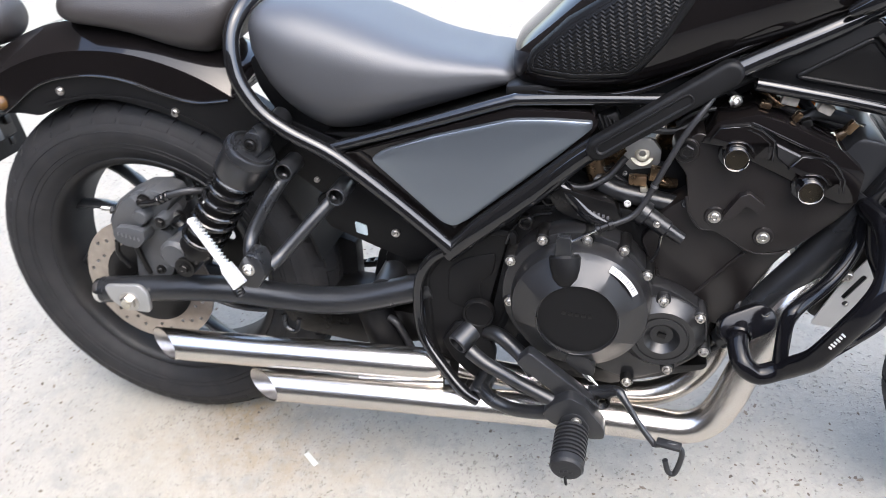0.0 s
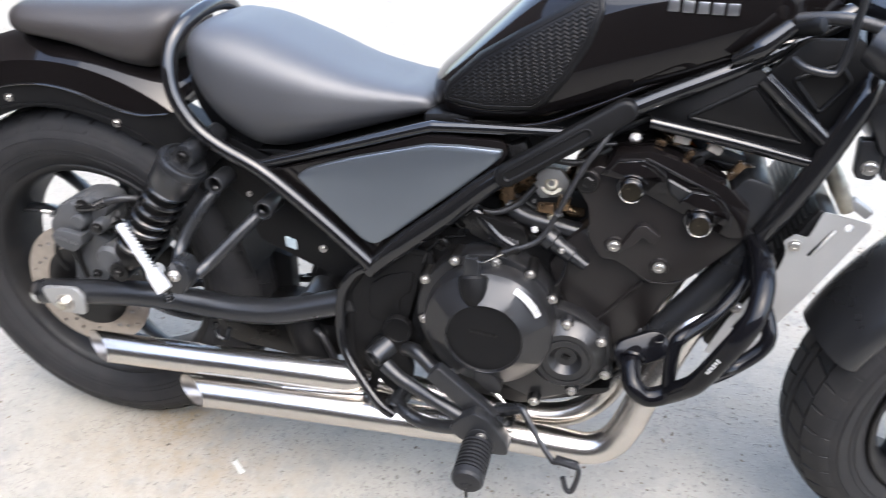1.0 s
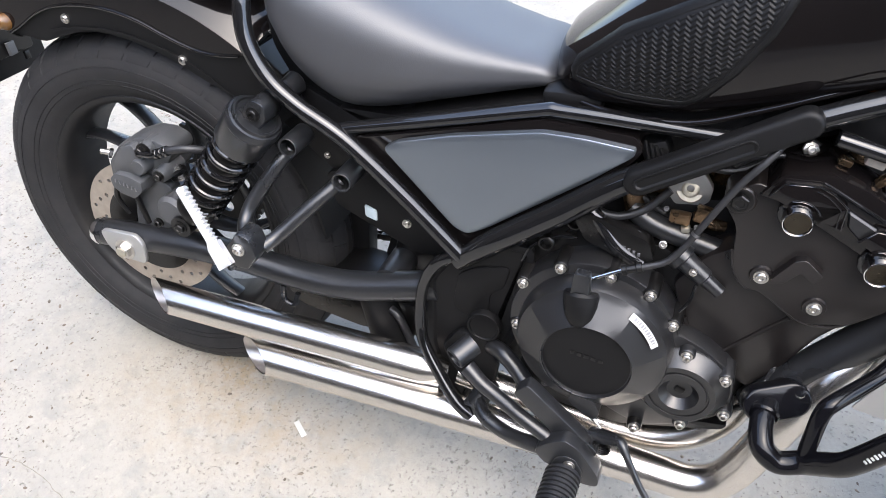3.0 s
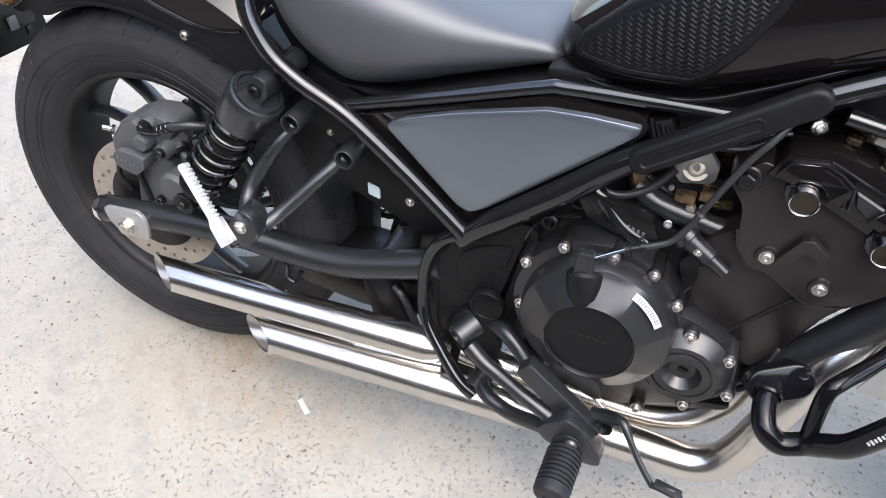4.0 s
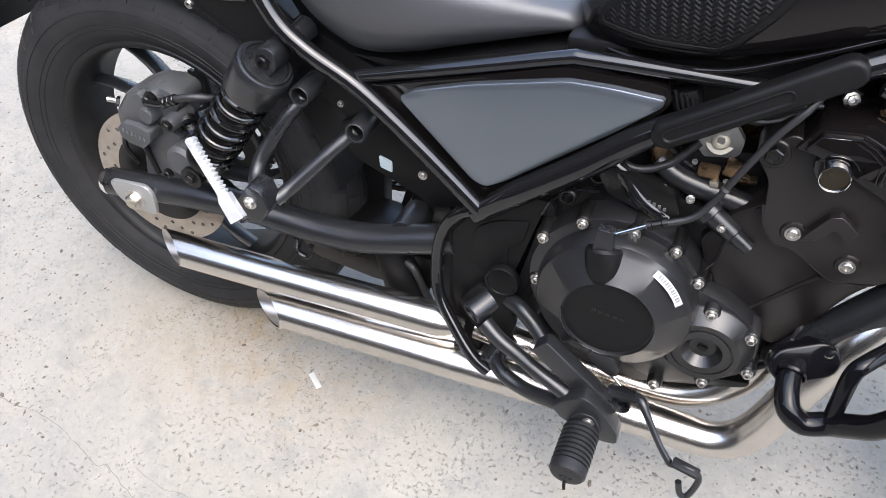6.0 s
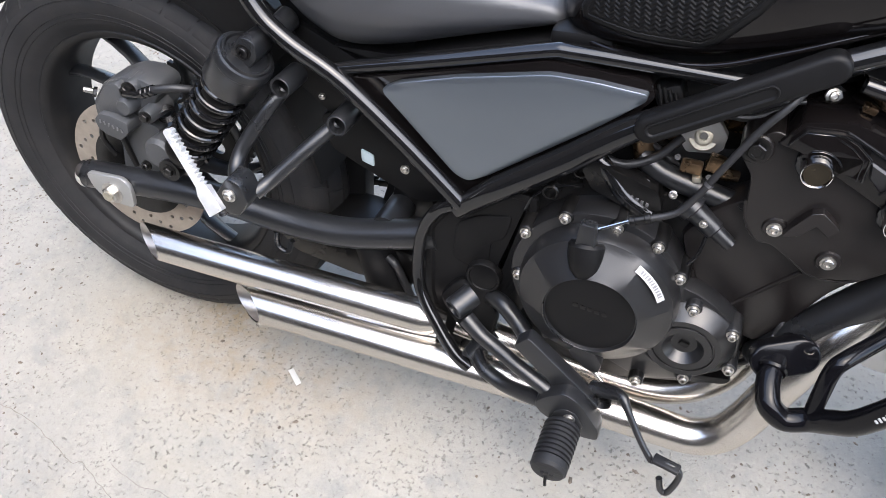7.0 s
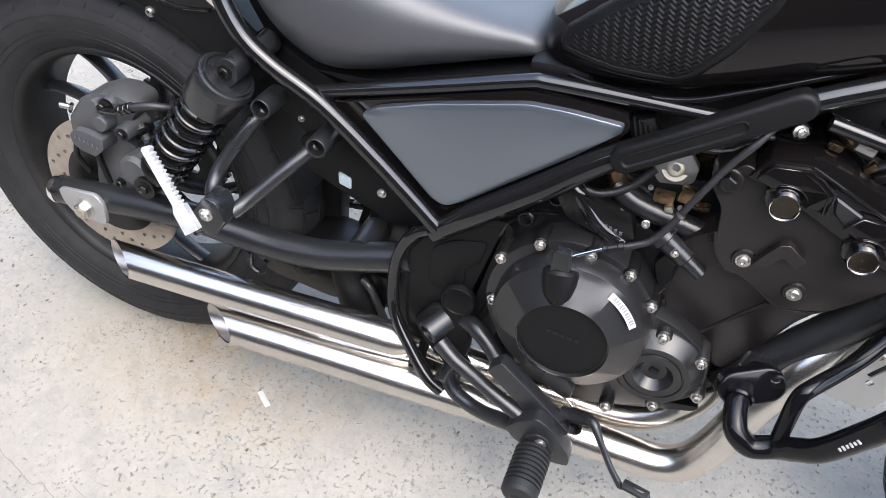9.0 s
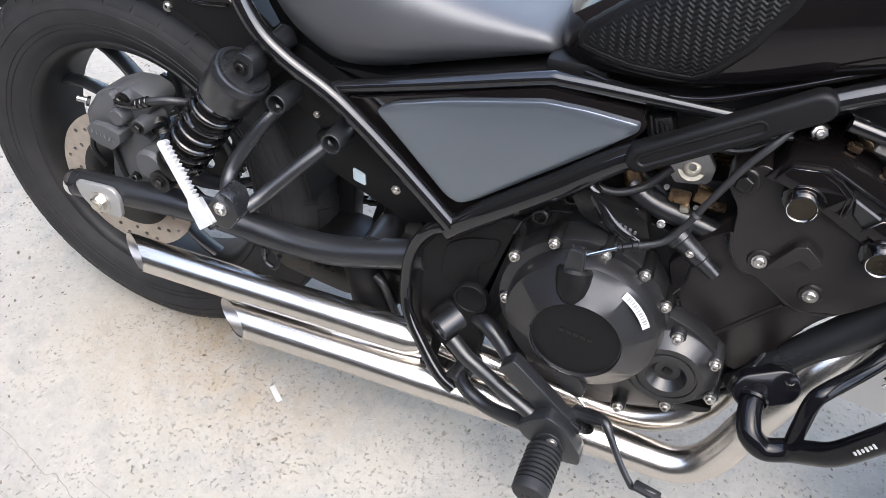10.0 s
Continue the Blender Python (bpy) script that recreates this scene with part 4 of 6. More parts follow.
loft(bm, rings)
part("pillion_pad", bm, BROWNV, bike, "dark brown-black vinyl pillion pad", 80)

# tail: lamp housing, number plate carrier and a small indicator
bm = bmesh.new()
block(bm, (-0.352, 0.0, 0.580), (0.006, 0.20, 0.185), 0.002, (0, -8, 0))
tail = part("number_plate", bm, PLASTIC, bike, "dark backed number plate on its carrier")
bm = bmesh.new()
block(bm, (-0.343, 0.0, 0.600), (0.012, 0.14, 0.15), 0.004, (0, -8, 0))
part("plate_carrier", bm, DARK, tail)
for y, z, s in ((-0.060, 0.632, 0.020), (-0.020, 0.570, 0.014), (0.020, 0.540, 0.016), (0.055, 0.558, 0.012), (-0.050, 0.545, 0.018), (0.062, 0.600, 0.012), (0.005, 0.610, 0.016), (0.045, 0.520, 0.010)):
    bm = bmesh.new()
    block(bm, (-0.333 - 0.14 * (z - 0.6), y, z), (0.006, s, s * 1.4), 0.001, (0, -8, 0))
    part("plate_clip", bm, STAMP if s > 0.012 else DARK, tail)
bm = bmesh.new()
rings = []
for k in range(15):
    q = math.pi * k / 14
    x, f = -0.300 + 0.115 * math.cos(q), max(0.02, math.sin(q)) ** 0.42
    zc = 0.760 + 0.05 * (x + 0.17)
    rings.append([(x, 0.056 * f * math.cos(math.pi * m / 12), zc + 0.048 * f * math.sin(math.pi * m / 12)) for m in range(24)])
loft(bm, rings)
part("tail_light", bm, BROWNV, tail, "dark rounded tail lamp housing", 80)
bm = bmesh.new()
tube(bm, [(-0.20, 0, 0.690), (-0.26, 0, 0.688), (-0.315, 0, 0.676), (-0.345, 0, 0.645)], [0.018, 0.022, 0.026, 0.026], 14)
part("carrier_arm", bm, PLASTIC, tail)
bm = bmesh.new()
lathe(bm, [(0, 0), (0, 0.012), (0.010, 0.0135), (0.018, 0.0105), (0.021, 0.005), (0.022, 0)], (-0.188, -0.078, 0.642), (-0.35, -0.9, 0.1), 20)
part("tail_indicator", bm, OLDAMBER, tail, "small brown-amber indicator lens")

# tank
TZC = [(0.645, 0.718), (0.665, 0.724), (0.70, 0.738), (0.80, 0.785), (0.90, 0.825), (1.00, 0.850), (1.10, 0.868), (1.16, 0.872)]
THZ = [(0.645, 0.028), (0.665, 0.040), (0.72, 0.068), (0.80, 0.098), (0.90, 0.105), (1.00, 0.092), (1.10, 0.066), (1.16, 0.030)]
THW = [(0.645, 0.072), (0.665, 0.100), (0.72, 0.124), (0.80, 0.140), (0.90, 0.146), (1.00, 0.138), (1.10, 0.105), (1.16, 0.050)]


def tank_side(x, z):
    """How far out the tank's right side stands at (x, z)."""
    zc, hz, hw = smooth_at(x, TZC), smooth_at(x, THZ), smooth_at(x, THW)
    s = min(1.0, abs(z - zc) / hz)
    n = 2.3 if z > zc else 3.4
    return -hw * (1 - s ** n) ** (1 / n)


bm = bmesh.new()
rings = []
for x in [0.6395, 0.641, 0.645, 0.652] + list(np.linspace(0.66, 1.15, 44)) + [1.158, 1.160]:
    e = 1.0 if x >= 0.645 else math.sqrt(max(0.02, 1 - ((0.645 - x) / 0.0056) ** 2))
    zc, hz, hw = smooth_at(x, TZC), smooth_at(x, THZ) * e, smooth_at(x, THW) * e
    ring = []
    for k in range(64):
        a = 2 * math.pi * k / 64
        c, s = math.cos(a), math.sin(a)
        n = 2.3 if s > 0 else 3.4
        ring.append((x, hw * abs(c) ** (2 / n) * (1 if c >= 0 else -1), zc + hz * abs(s) ** (2 / n) * (1 if s >= 0 else -1)))
    rings.append(ring)
loft(bm, rings)
tank = part("fuel_tank", bm, GLOSS, bike, "glossy black teardrop fuel tank", 70)
bm = bmesh.new()
block(bm, (0.672, 0.0, 0.687), (0.070, 0.205, 0.022), 0.006, (0, -4, 0))
part("tank_mount", bm, PLASTIC, tank, "black rear mount under the tank")
bm = bmesh.new()
tube(bm, [(0.652, -0.088, 0.690), (0.72, -0.112, 0.689), (0.80, -0.124, 0.698), (0.87, -0.126, 0.727), (0.95, -0.124, 0.766), (1.05, -0.108, 0.806)], 0.0034, 12)
part("bottom_seam", bm, GLOSS, tank, "rolled bottom seam of the tank")
# knee pad with a herringbone relief
PAD = [(0.670, 0.716), (0.666, 0.728), (0.672, 0.744), (0.718, 0.787), (0.773, 0.822), (0.825, 0.852), (0.858, 0.872), (0.873, 0.870), (0.8765, 0.852), (0.863, 0.811), (0.838, 0.766), (0.811, 0.730), (0.795, 0.718), (0.730, 0.713)]


def inside(x, z, poly, margin=0.0):
    ok, best = False, 9.0
    for i in range(len(poly)):
        (x0, z0), (x1, z1) = poly[i - 1], poly[i]
        if (z0 > z) != (z1 > z) and x < (x1 - x0) * (z - z0) / (z1 - z0) + x0:
            ok = not ok
        dx, dz = x1 - x0, z1 - z0
        t = max(0, min(1, ((x - x0) * dx + (z - z0) * dz) / (dx * dx + dz * dz)))
        best = min(best, math.hypot(x - x0 - t * dx, z - z0 - t * dz))
    return best if ok else -best


bm = bmesh.new()
step = 0.00080
nx, nz = int(0.215 / step), int(0.180 / step)
grid = {}
for i in range(nx):
    for j in range(nz):
        x, z = 0.665 + i * step, 0.700 + j * step
        d = inside(x, z, PAD)
        if d < -step:
            continue
        lift = 0.0030 * min(1.0, max(0.0, d / 0.003)) ** 0.5
        if 0.0075 < d < 0.0095:
            lift -= 0.0007
        if d > 0.010:
            u, v = (x - 0.66) * 0.99 + (z - 0.7) * 0.14, (z - 0.7) * 0.99 - (x - 0.66) * 0.14
            zig = abs(((u / 0.0106) % 1.0) - 0.5) * 2
            ridge = ((v / 0.0050) + 0.80 * zig) % 1.0
            lift += 0.00055 * math.cos(2 * math.pi * ridge) * min(1.0, (d - 0.010) / 0.002)
        grid[i, j] = bm.verts.new((x, tank_side(x, z) - lift, z))
for i in range(nx - 1):
    for j in range(nz - 1):
        q = [(i, j), (i + 1, j), (i + 1, j + 1), (i, j + 1)]
        if all(k in grid for k in q):
            bm.faces.new([grid[k] for k in q])
part("knee_pad", bm, PLASTIC, tank, "black rubber knee pad with herringbone grip", 30)
for i in range(5):
    bm = bmesh.new()
    x = 0.955 + 0.017 * i
    block(bm, (x, tank_side(x, 0.862) - 0.001, 0.862 - 0.001 * i), (0.013, 0.003, 0.014), 0.001)
    part("badge_bar", bm, SILVER, tank, "plain silver badge stroke")

# ---- exhaust ----
def muffler(name, label, pts, r, nose=False, slash=0.046):
    bm = bmesh.new()
    rings = tube(bm, pts, r, 36, caps=False, smooth=8, slash=slash)
    ob = part(name, bm, STEEL, bike, label, 40)
    bm = bmesh.new()
    r0 = r if isinstance(r, (int, float)) else r[0]
    a, b = Vector(pts[0]), Vector(pts[1])
    e = a + (b - a).normalized() * 0.16
    tube(bm, [a + (b - a).normalized() * 0.0005, e], r0 - 0.0022, 36, caps=False, smooth=1, slash=slash)
    lathe(bm, [(0, r0 - 0.002), (0.001, 0)], e, (b - a), 36)
    part("pipe_inside", bm, STEELIN, ob, "sooty inside of the slash-cut tip")
    bm = bmesh.new()
    lip = tube(bm, [a - (b - a).normalized() * 0.0004, a + (b - a).normalized() * 0.0006], r0 + 0.0006, 36, caps=False, smooth=1, slash=slash)
    return ob


upper = muffler("upper_muffler", "brushed stainless slash-cut upper silencer", [(0.018, -0.150, 0.2362), (0.20, -0.150, 0.241), (0.36, -0.149, 0.246), (0.470, -0.148, 0.248), (0.515, -0.145, 0.247), (0.548, -0.138, 0.244)],
                [0.0268] * 8 + [0.0268, 0.023, 0.014])
lower = muffler("lower_muffler", "brushed stainless slash-cut lower silencer", [(0.204, -0.168, 0.1845), (0.40, -0.168, 0.192), (0.62, -0.168, 0.1975), (0.76, -0.166, 0.1985)], 0.0262)
bm = bmesh.new()
tube(bm, [(0.74, -0.166, 0.1990), (0.80, -0.165, 0.1970), (0.87, -0.163, 0.1930), (0.915, -0.162, 0.1945), (0.946, -0.160, 0.2130), (0.967, -0.157, 0.251), (0.985, -0.152, 0.305), (1.004, -0.146, 0.355), (1.032, -0.133, 0.415), (1.075, -0.105, 0.475)],
     [0.0262, 0.0258, 0.0255, 0.025, 0.025, 0.0245, 0.024, 0.023, 0.0215, 0.020], 32, smooth=8)
part("lower_header", bm, STEEL, bike, "bent stainless front header pipe", 40)
bm = bmesh.new()
tube(bm, [(0.56, -0.118, 0.230), (0.66, -0.115, 0.217), (0.76, -0.113, 0.206), (0.84, -0.112, 0.206), (0.888, -0.111, 0.224), (0.924, -0.109, 0.258), (0.946, -0.106, 0.303), (0.972, -0.080, 0.385), (1.02, -0.045, 0.480)],
     [0.020, 0.021, 0.0215, 0.0215, 0.021, 0.0205, 0.020, 0.019, 0.019], 28, smooth=8)
part("upper_header", bm, STEEL, bike, "bent stainless rear header pipe", 40)
bm = bmesh.new()
tube(bm, [(0.40, -0.155, 0.213), (0.47, -0.155, 0.218), (0.54, -0.150, 0.222)], 0.010, 14)
part("muffler_web", bm, STEEL, lower, "thin plate joining both silencers")

# ---- engine ----
bm = bmesh.new()
prism(bm, rounded([(0.605, 0.300), (0.600, 0.470), (0.660, 0.530), (0.800, 0.535), (0.905, 0.500), (0.945, 0.420), (0.940, 0.320), (0.880, 0.262), (0.700, 0.255)], 0.02), -0.118, 0.130, 0.010)
engine = part("crankcase", bm, DARK, bike, "black cast engine crankcase")
# right cover with its flange and bolt bosses
CX, CZ = 0.745, 0.405
flange = []
for i in range(72):
    a = 2 * math.pi * i / 72
    r = 0.1075
    x, z = CX + r * math.cos(a), CZ + r * math.sin(a)
    flange.append((x, z))
bm = bmesh.new()
prism(bm, flange, -0.158, -0.112, 0.004)
cover = part("clutch_cover", bm, CAST, engine, "satin black round clutch cover with angled dome")
bm = bmesh.new()
prism(bm, rounded([(0.700, 0.318), (0.760, 0.292), (0.825, 0.266), (0.885, 0.292), (0.930, 0.332), (0.926, 0.396), (0.880, 0.428), (0.842, 0.440), (0.80, 0.44)], 0.020), -0.157, -0.112, 0.005)
part("cover_flange", bm, CAST, engine)
# dome, cut in broad flat facets round a sunk centre
bm = bmesh.new()
DX, DZ, DI = CX + 0.005, CZ - 0.003, 0.0560
rings = []
for h, r, fold in ((-0.002, 0.0990, 0), (0.012, 0.0982, 0), (0.022, 0.0958, 0), (0.028, 0.0935, 0), (0.0305, 0.0910, 0.5), (0.0335, 0.0885, 1), (0.0425, 0.0765, 1), (0.0505, 0.0650, 1), (0.0545, DI + 0.001, 0.2), (0.0540, DI, 0), (0.0500, DI - 0.001, 0), (0.0498, DI - 0.004, 0)):
    ring = []
    for k in range(96):
        q = 360 * k / 96
        off = (q - 15) % 45 - 22.5
        f = 1 - fold * 0.75 * (1 - math.cos(radians(22.5)) / math.cos(radians(off)))
        ring.append((DX + r * f * math.cos(radians(q)), -0.156 - h, DZ + r * f * math.sin(radians(q))))
    rings.append(ring)
loft(bm, rings, cap=False)
dome = part("clutch_dome", bm, CAST, engine, "domed clutch cover with sunk round centre", 13)
bm = bmesh.new()
lathe(bm, [(0.0480, 0.0), (0.0480, 0.0545), (0.0500, 0.0540), (0.0504, 0.050), (0.0506, 0)], (DX, -0.156, DZ), (0, -1, 0), 48)
part("dome_centre", bm, PLASTIC, engine, "dark sunk centre of the clutch cover")
for i in range(5):
    bm = bmesh.new()
    block(bm, (DX - 0.018 + 0.0088 * i, -0.2072, DZ + 0.010 - 0.0009 * i), (0.0056, 0.0006, 0.0058), 0.0002)
    part("cast_mark", bm, DARK, engine, "cast-in plain mark")
bm = bmesh.new()
prism(bm, rounded([(CX - 0.006, CZ - 0.060), (CX + 0.022, CZ - 0.066), (CX + 0.034, CZ - 0.084), (CX + 0.030, CZ - 0.100), (CX + 0.014, CZ - 0.096), (CX - 0.010, CZ - 0.076)], 0.006), -0.207, -0.160, 0.004)
part("drain_lip", bm, CAST, engine, "hooked lip on the lower cover")
bm = bmesh.new()
tube(bm, [(DX + 0.0560 * math.cos(radians(q)), -0.2105, DZ + 0.0560 * math.sin(radians(q))) for q in (178, 195, 212, 229, 246, 260)], 0.0014, 8, smooth=3)
part("centre_lip", bm, FRAME, engine)
# clutch release arm
bm = bmesh.new()
prof = [(0.0, 0), (0.0, 0.019), (0.004, 0.0215), (0.018, 0.0205), (0.032, 0.017), (0.042, 0.010), (0.046, 0)]
lathe(bm, prof, (0.729, -0.186, 0.492), (0.10, -0.42, -0.90), 28)
boss = part("release_boss", bm, PLASTIC, engine, "black rounded clutch release boss")
bm = bmesh.new()
prism(bm, rounded([(0.717, 0.484), (0.741, 0.484), (0.737, 0.526), (0.719, 0.526)], 0.004), -0.202, -0.188, 0.002)
part("release_arm", bm, SATIN, engine, "black clutch release arm")
for x, z, y in ((0.651, 0.459, -0.158), (0.696, 0.497, -0.160), (0.757, 0.503, -0.162), (0.806, 0.489, -0.160), (0.839, 0.452, -0.159), (0.649, 0.392, -0.160), (0.823, 0.273, -0.168), (0.697, 0.302, -0.158)):
    bolt(engine, (x, y, z), 0.0053, 0.0065)
    bm = bmesh.new()
    lathe(bm, [(0, 0.0105), (0.034, 0.0098), (0.036, 0.0085), (0.036, 0)], (x, y + 0.036, z), (0, -1, 0), 20)
    part("bolt_boss", bm, DARK, engine)
# white label with bars
bm = bmesh.new()
rings = []
for i in range(9):
    a = radians(59 - 34 * i / 8)
    rings.append([(CX + r * math.cos(a), y, CZ + r * math.sin(a)) for r, y in ((0.0920, -0.1925), (0.0842, -0.1978))])
loft(bm, rings, around=False)
label = part("label", bm, WHITE, engine, "small white label with dark bars")
for j in range(11):
    a = radians(55 - 25 * j / 10)
    b2 = a - radians(1.2 if j % 3 else 1.7)
    bm = bmesh.new()
    loft(bm, [[(CX + r * math.cos(q), y, CZ + r * math.sin(q)) for r, y in ((0.0908, -0.1939), (0.0866, -0.1968))] for q in (a, b2)], around=False)
    part("bar", bm, PRINT, label)
# round cover with plug, lower front
PX, PZ = 0.8655, 0.363
bm = bmesh.new()
lathe(bm, [(-0.03, 0.0590), (0.003, 0.0590), (0.006, 0.0575), (0.0200, 0.0458), (0.0220, 0.0440), (0.0220, 0.0370), (0.0203, 0.0362), (0.0203, 0.0344), (0.0225, 0.0336),
           (0.0225, 0.0245), (0.0210, 0.0235), (0.0125, 0.0165), (0.0110, 0.0155), (0.0110, 0)], (PX, -0.157, PZ), (0, -1, 0), 64)
part("timing_cover", bm, CAST, engine, "round black timing cover with centre plug", 22)
bm = bmesh.new()
block(bm, (PX, -0.169, PZ), (0.012, 0.005, 0.008), 0.0015, (0, 20, 0))
part("plug_slot", bm, DARK, engine)
for x, z in ((0.8635, 0.4185), (0.914, 0.396), (0.924, 0.340), (0.878, 0.303)):
    bolt(engine, (x, -0.168, z), 0.0053, 0.0065)
    bm = bmesh.new()
    lathe(bm, [(0, 0.0105), (0.030, 0.0098), (0.032, 0.0085), (0.032, 0)], (x, -0.136, z), (0, -1, 0), 20)
    part("bolt_boss", bm, CAST, engine)
bm = bmesh.new()
prism(bm, rounded([(0.650, 0.305), (0.700, 0.262), (0.800, 0.252), (0.930, 0.295), (0.936, 0.306), (0.830, 0.285), (0.720, 0.300)], 0.008), -0.150, 0.10, 0.005)
part("sump", bm, DARK, engine, "black oil sump edge")

# cylinder block, head and cam cover
bm = bmesh.new()
prism(bm, rounded([(0.826, 0.492), (0.834, 0.470), (0.856, 0.424), (0.888, 0.394), (0.930, 0.362), (0.945, 0.357), (0.970, 0.394), (1.001, 0.462), (1.045, 0.520), (1.040, 0.545), (0.895, 0.570), (0.855, 0.540)], 0.010), -0.129, 0.125, 0.008)
part("cylinder_block", bm, HEADM, engine, "dark brown-black smooth cylinder block")
bm = bmesh.new()
prism(bm, rounded([(0.868, 0.640), (0.886, 0.656), (0.934, 0.634), (1.030, 0.588), (1.080, 0.600), (1.080, 0.566), (1.064, 0.545), (1.015, 0.498), (0.978, 0.488), (0.964, 0.492), (0.942, 0.506), (0.920, 0.519), (0.901, 0.519), (0.884, 0.545), (0.877, 0.597), (0.858, 0.622)], 0.008),
      -0.142, 0.12, 0.006, segs=3)
head = part("cylinder_head", bm, HEADM, engine, "brown-black cast cylinder head")
bm = bmesh.new()
prism(bm, rounded([(0.890, 0.644), (0.906, 0.672), (0.950, 0.682), (0.985, 0.672), (1.050, 0.642), (1.082, 0.612), (1.080, 0.572), (1.061, 0.570), (1.007, 0.595), (0.958, 0.619), (0.915, 0.640)], 0.004),
      -0.148, 0.11, 0.0035, segs=2)
part("cam_cover", bm, GLOSS, engine, "glossy black angular cam cover")
LOBES = ([(0.898, 0.649), (0.910, 0.667), (0.942, 0.671), (0.957, 0.665), (0.973, 0.652), (0.974, 0.626)],
         [(0.993, 0.617), (1.007, 0.634), (1.033, 0.632), (1.046, 0.625), (1.059, 0.606), (1.060, 0.588)])
for (cx, cz), hood in zip(((0.931, 0.628), (1.021, 0.589)), LOBES):
    a0 = math.atan2(hood[-1][1] - cz, hood[-1][0] - cx)
    a1 = math.atan2(hood[0][1] - cz, hood[0][0] - cx)
    arc = [(cx + 0.0225 * math.cos(a0 + (a1 - a0) * k / 10), cz + 0.0225 * math.sin(a0 + (a1 - a0) * k / 10)) for k in range(11)]
    bm = bmesh.new()
    prism(bm, hood + arc[::-1], -0.156, -0.144, 0.0018, segs=2)
    lobe = part("cam_lobe", bm, GLOSS, engine, "raised glossy cam lobe with sharp edges")
    bm = bmesh.new()
    tube(bm, [(x, -0.1558, z) for x, z in hood], 0.0013, 8, smooth=1)
    part("lobe_edge", bm, FRAME, lobe)
    bm = bmesh.new()
    tube(bm, [(cx + (x - cx) * 0.88, -0.1562, cz + (z - cz) * 0.88) for x, z in hood[2:]], 0.0009, 8, smooth=1)
    part("lobe_line", bm, FRAME, lobe)
    bm = bmesh.new()
    tube(bm, [(x, -0.1560, z) for x, z in arc[2:9]], 0.0011, 8, smooth=1)
    part("lobe_arc", bm, FRAME, lobe)
bm = bmesh.new()
tube(bm, [(0.945, -0.1495, 0.6715), (0.952, -0.1495, 0.6690), (1.012, -0.1495, 0.6415), (1.038, -0.1495, 0.6310)], 0.0018, 8, smooth=1)
part("cover_ridge", bm, FRAME, engine)
bm = bmesh.new()
prism(bm, [(0.975, 0.648), (0.979, 0.629), (0.996, 0.615), (1.008, 0.632)], -0.1525, -0.146, 0.002, segs=1)
part("cover_facet", bm, CAST, engine)
bm = bmesh.new()
tube(bm, [(0.890, -0.1440, 0.644), (0.915, -0.1440, 0.640), (0.958, -0.1440, 0.619), (1.007, -0.1440, 0.595), (1.061, -0.1440, 0.570)], 0.0014, 8, smooth=1)
part("cover_joint", bm, FRAME, engine)
for x, z in ((0.931, 0.631), (1.021, 0.592)):
    bm = bmesh.new()
    lathe(bm, [(-0.01, 0.0200), (0.004, 0.0200), (0.005, 0.0190), (0.005, 0.0150)], (x, -0.146, z), (0, -1, 0), 32)
    part("cap_ring", bm, FRAME, engine)
    bm = bmesh.new()
    lathe(bm, [(-0.01, 0.0158), (0.0220, 0.0152), (0.0240, 0.0146), (0.0243, 0.0138), (0.0230, 0.0132), (0.0215, 0.0128)], (x, -0.146, z), (0, -1, 0), 36)
    cap = part("cam_end_cap", bm, CHROME, engine, "chromed round cam end cap")
    # flat centre disc, coloured brown in place of what it would reflect
    bm = bmesh.new()
    lathe(bm, [(0.006, 0), (0.006, 0.0132), (0.0215, 0.0132), (0.0222, 0.0125), (0.0224, 0)], (x, -0.146, z), (0, -1, 0), 36)
    part("cap_centre", bm, PLUGM, engine, "polished cap centre, its brown reflection put into the colour")
for x, z in ((0.917, 0.541), (0.980, 0.515)):
    bm = bmesh.new()
    lathe(bm, [(0, 0.0145), (0.005, 0.0120), (0.006, 0)], (x, -0.140, z), (0, -1, 0), 24)
    part("bolt_boss", bm, HEADM, engine)
    bolt(engine, (x, -0.146, z), 0.0062, 0.004)
bm = bmesh.new()
prism(bm, rounded([(0.924, 0.540), (0.932, 0.556), (0.944, 0.576), (0.955, 0.580), (0.976, 0.564), (0.968, 0.552), (0.953, 0.563), (0.940, 0.545)], 0.003), -0.154, -0.138, 0.005, segs=1)
part("head_rib", bm, HEADM, engine, "raised angular rib on the head")
bm = bmesh.new()
tube(bm, [(0.880, -0.1400, 0.566), (0.886, -0.1400, 0.542), (0.902, -0.1400, 0.520), (0.920, -0.1400, 0.519), (0.942, -0.1400, 0.506), (0.964, -0.1400, 0.492), (0.980, -0.1400, 0.488), (1.012, -0.1400, 0.496), (1.062, -0.1400, 0.545)], 0.0020, 8, smooth=4)
part("gasket_edge", bm, HEADM, engine)
bm = bmesh.new()
lathe(bm, [(-0.03, 0.0165), (0.004, 0.0165), (0.006, 0.015), (0.006, 0.0115)], (0.873, -0.142, 0.632), (0, -1, 0), 28)
part("stud_boss", bm, HEADM, engine)
bolt(engine, (0.873, -0.147, 0.632), 0.010, 0.007, mat=DARK, hexed=True, name="mount_bolt")
bm = bmesh.new()
lathe(bm, [(-0.004, 0.0085), (0.001, 0.0085), (0.002, 0.0055), (0.005, 0.0052), (0.0055, 0.003), (0.004, 0.0025), (0.004, 0)], (0.930, -0.096, 0.680), (0.2, -0.9, 0.35), 8)
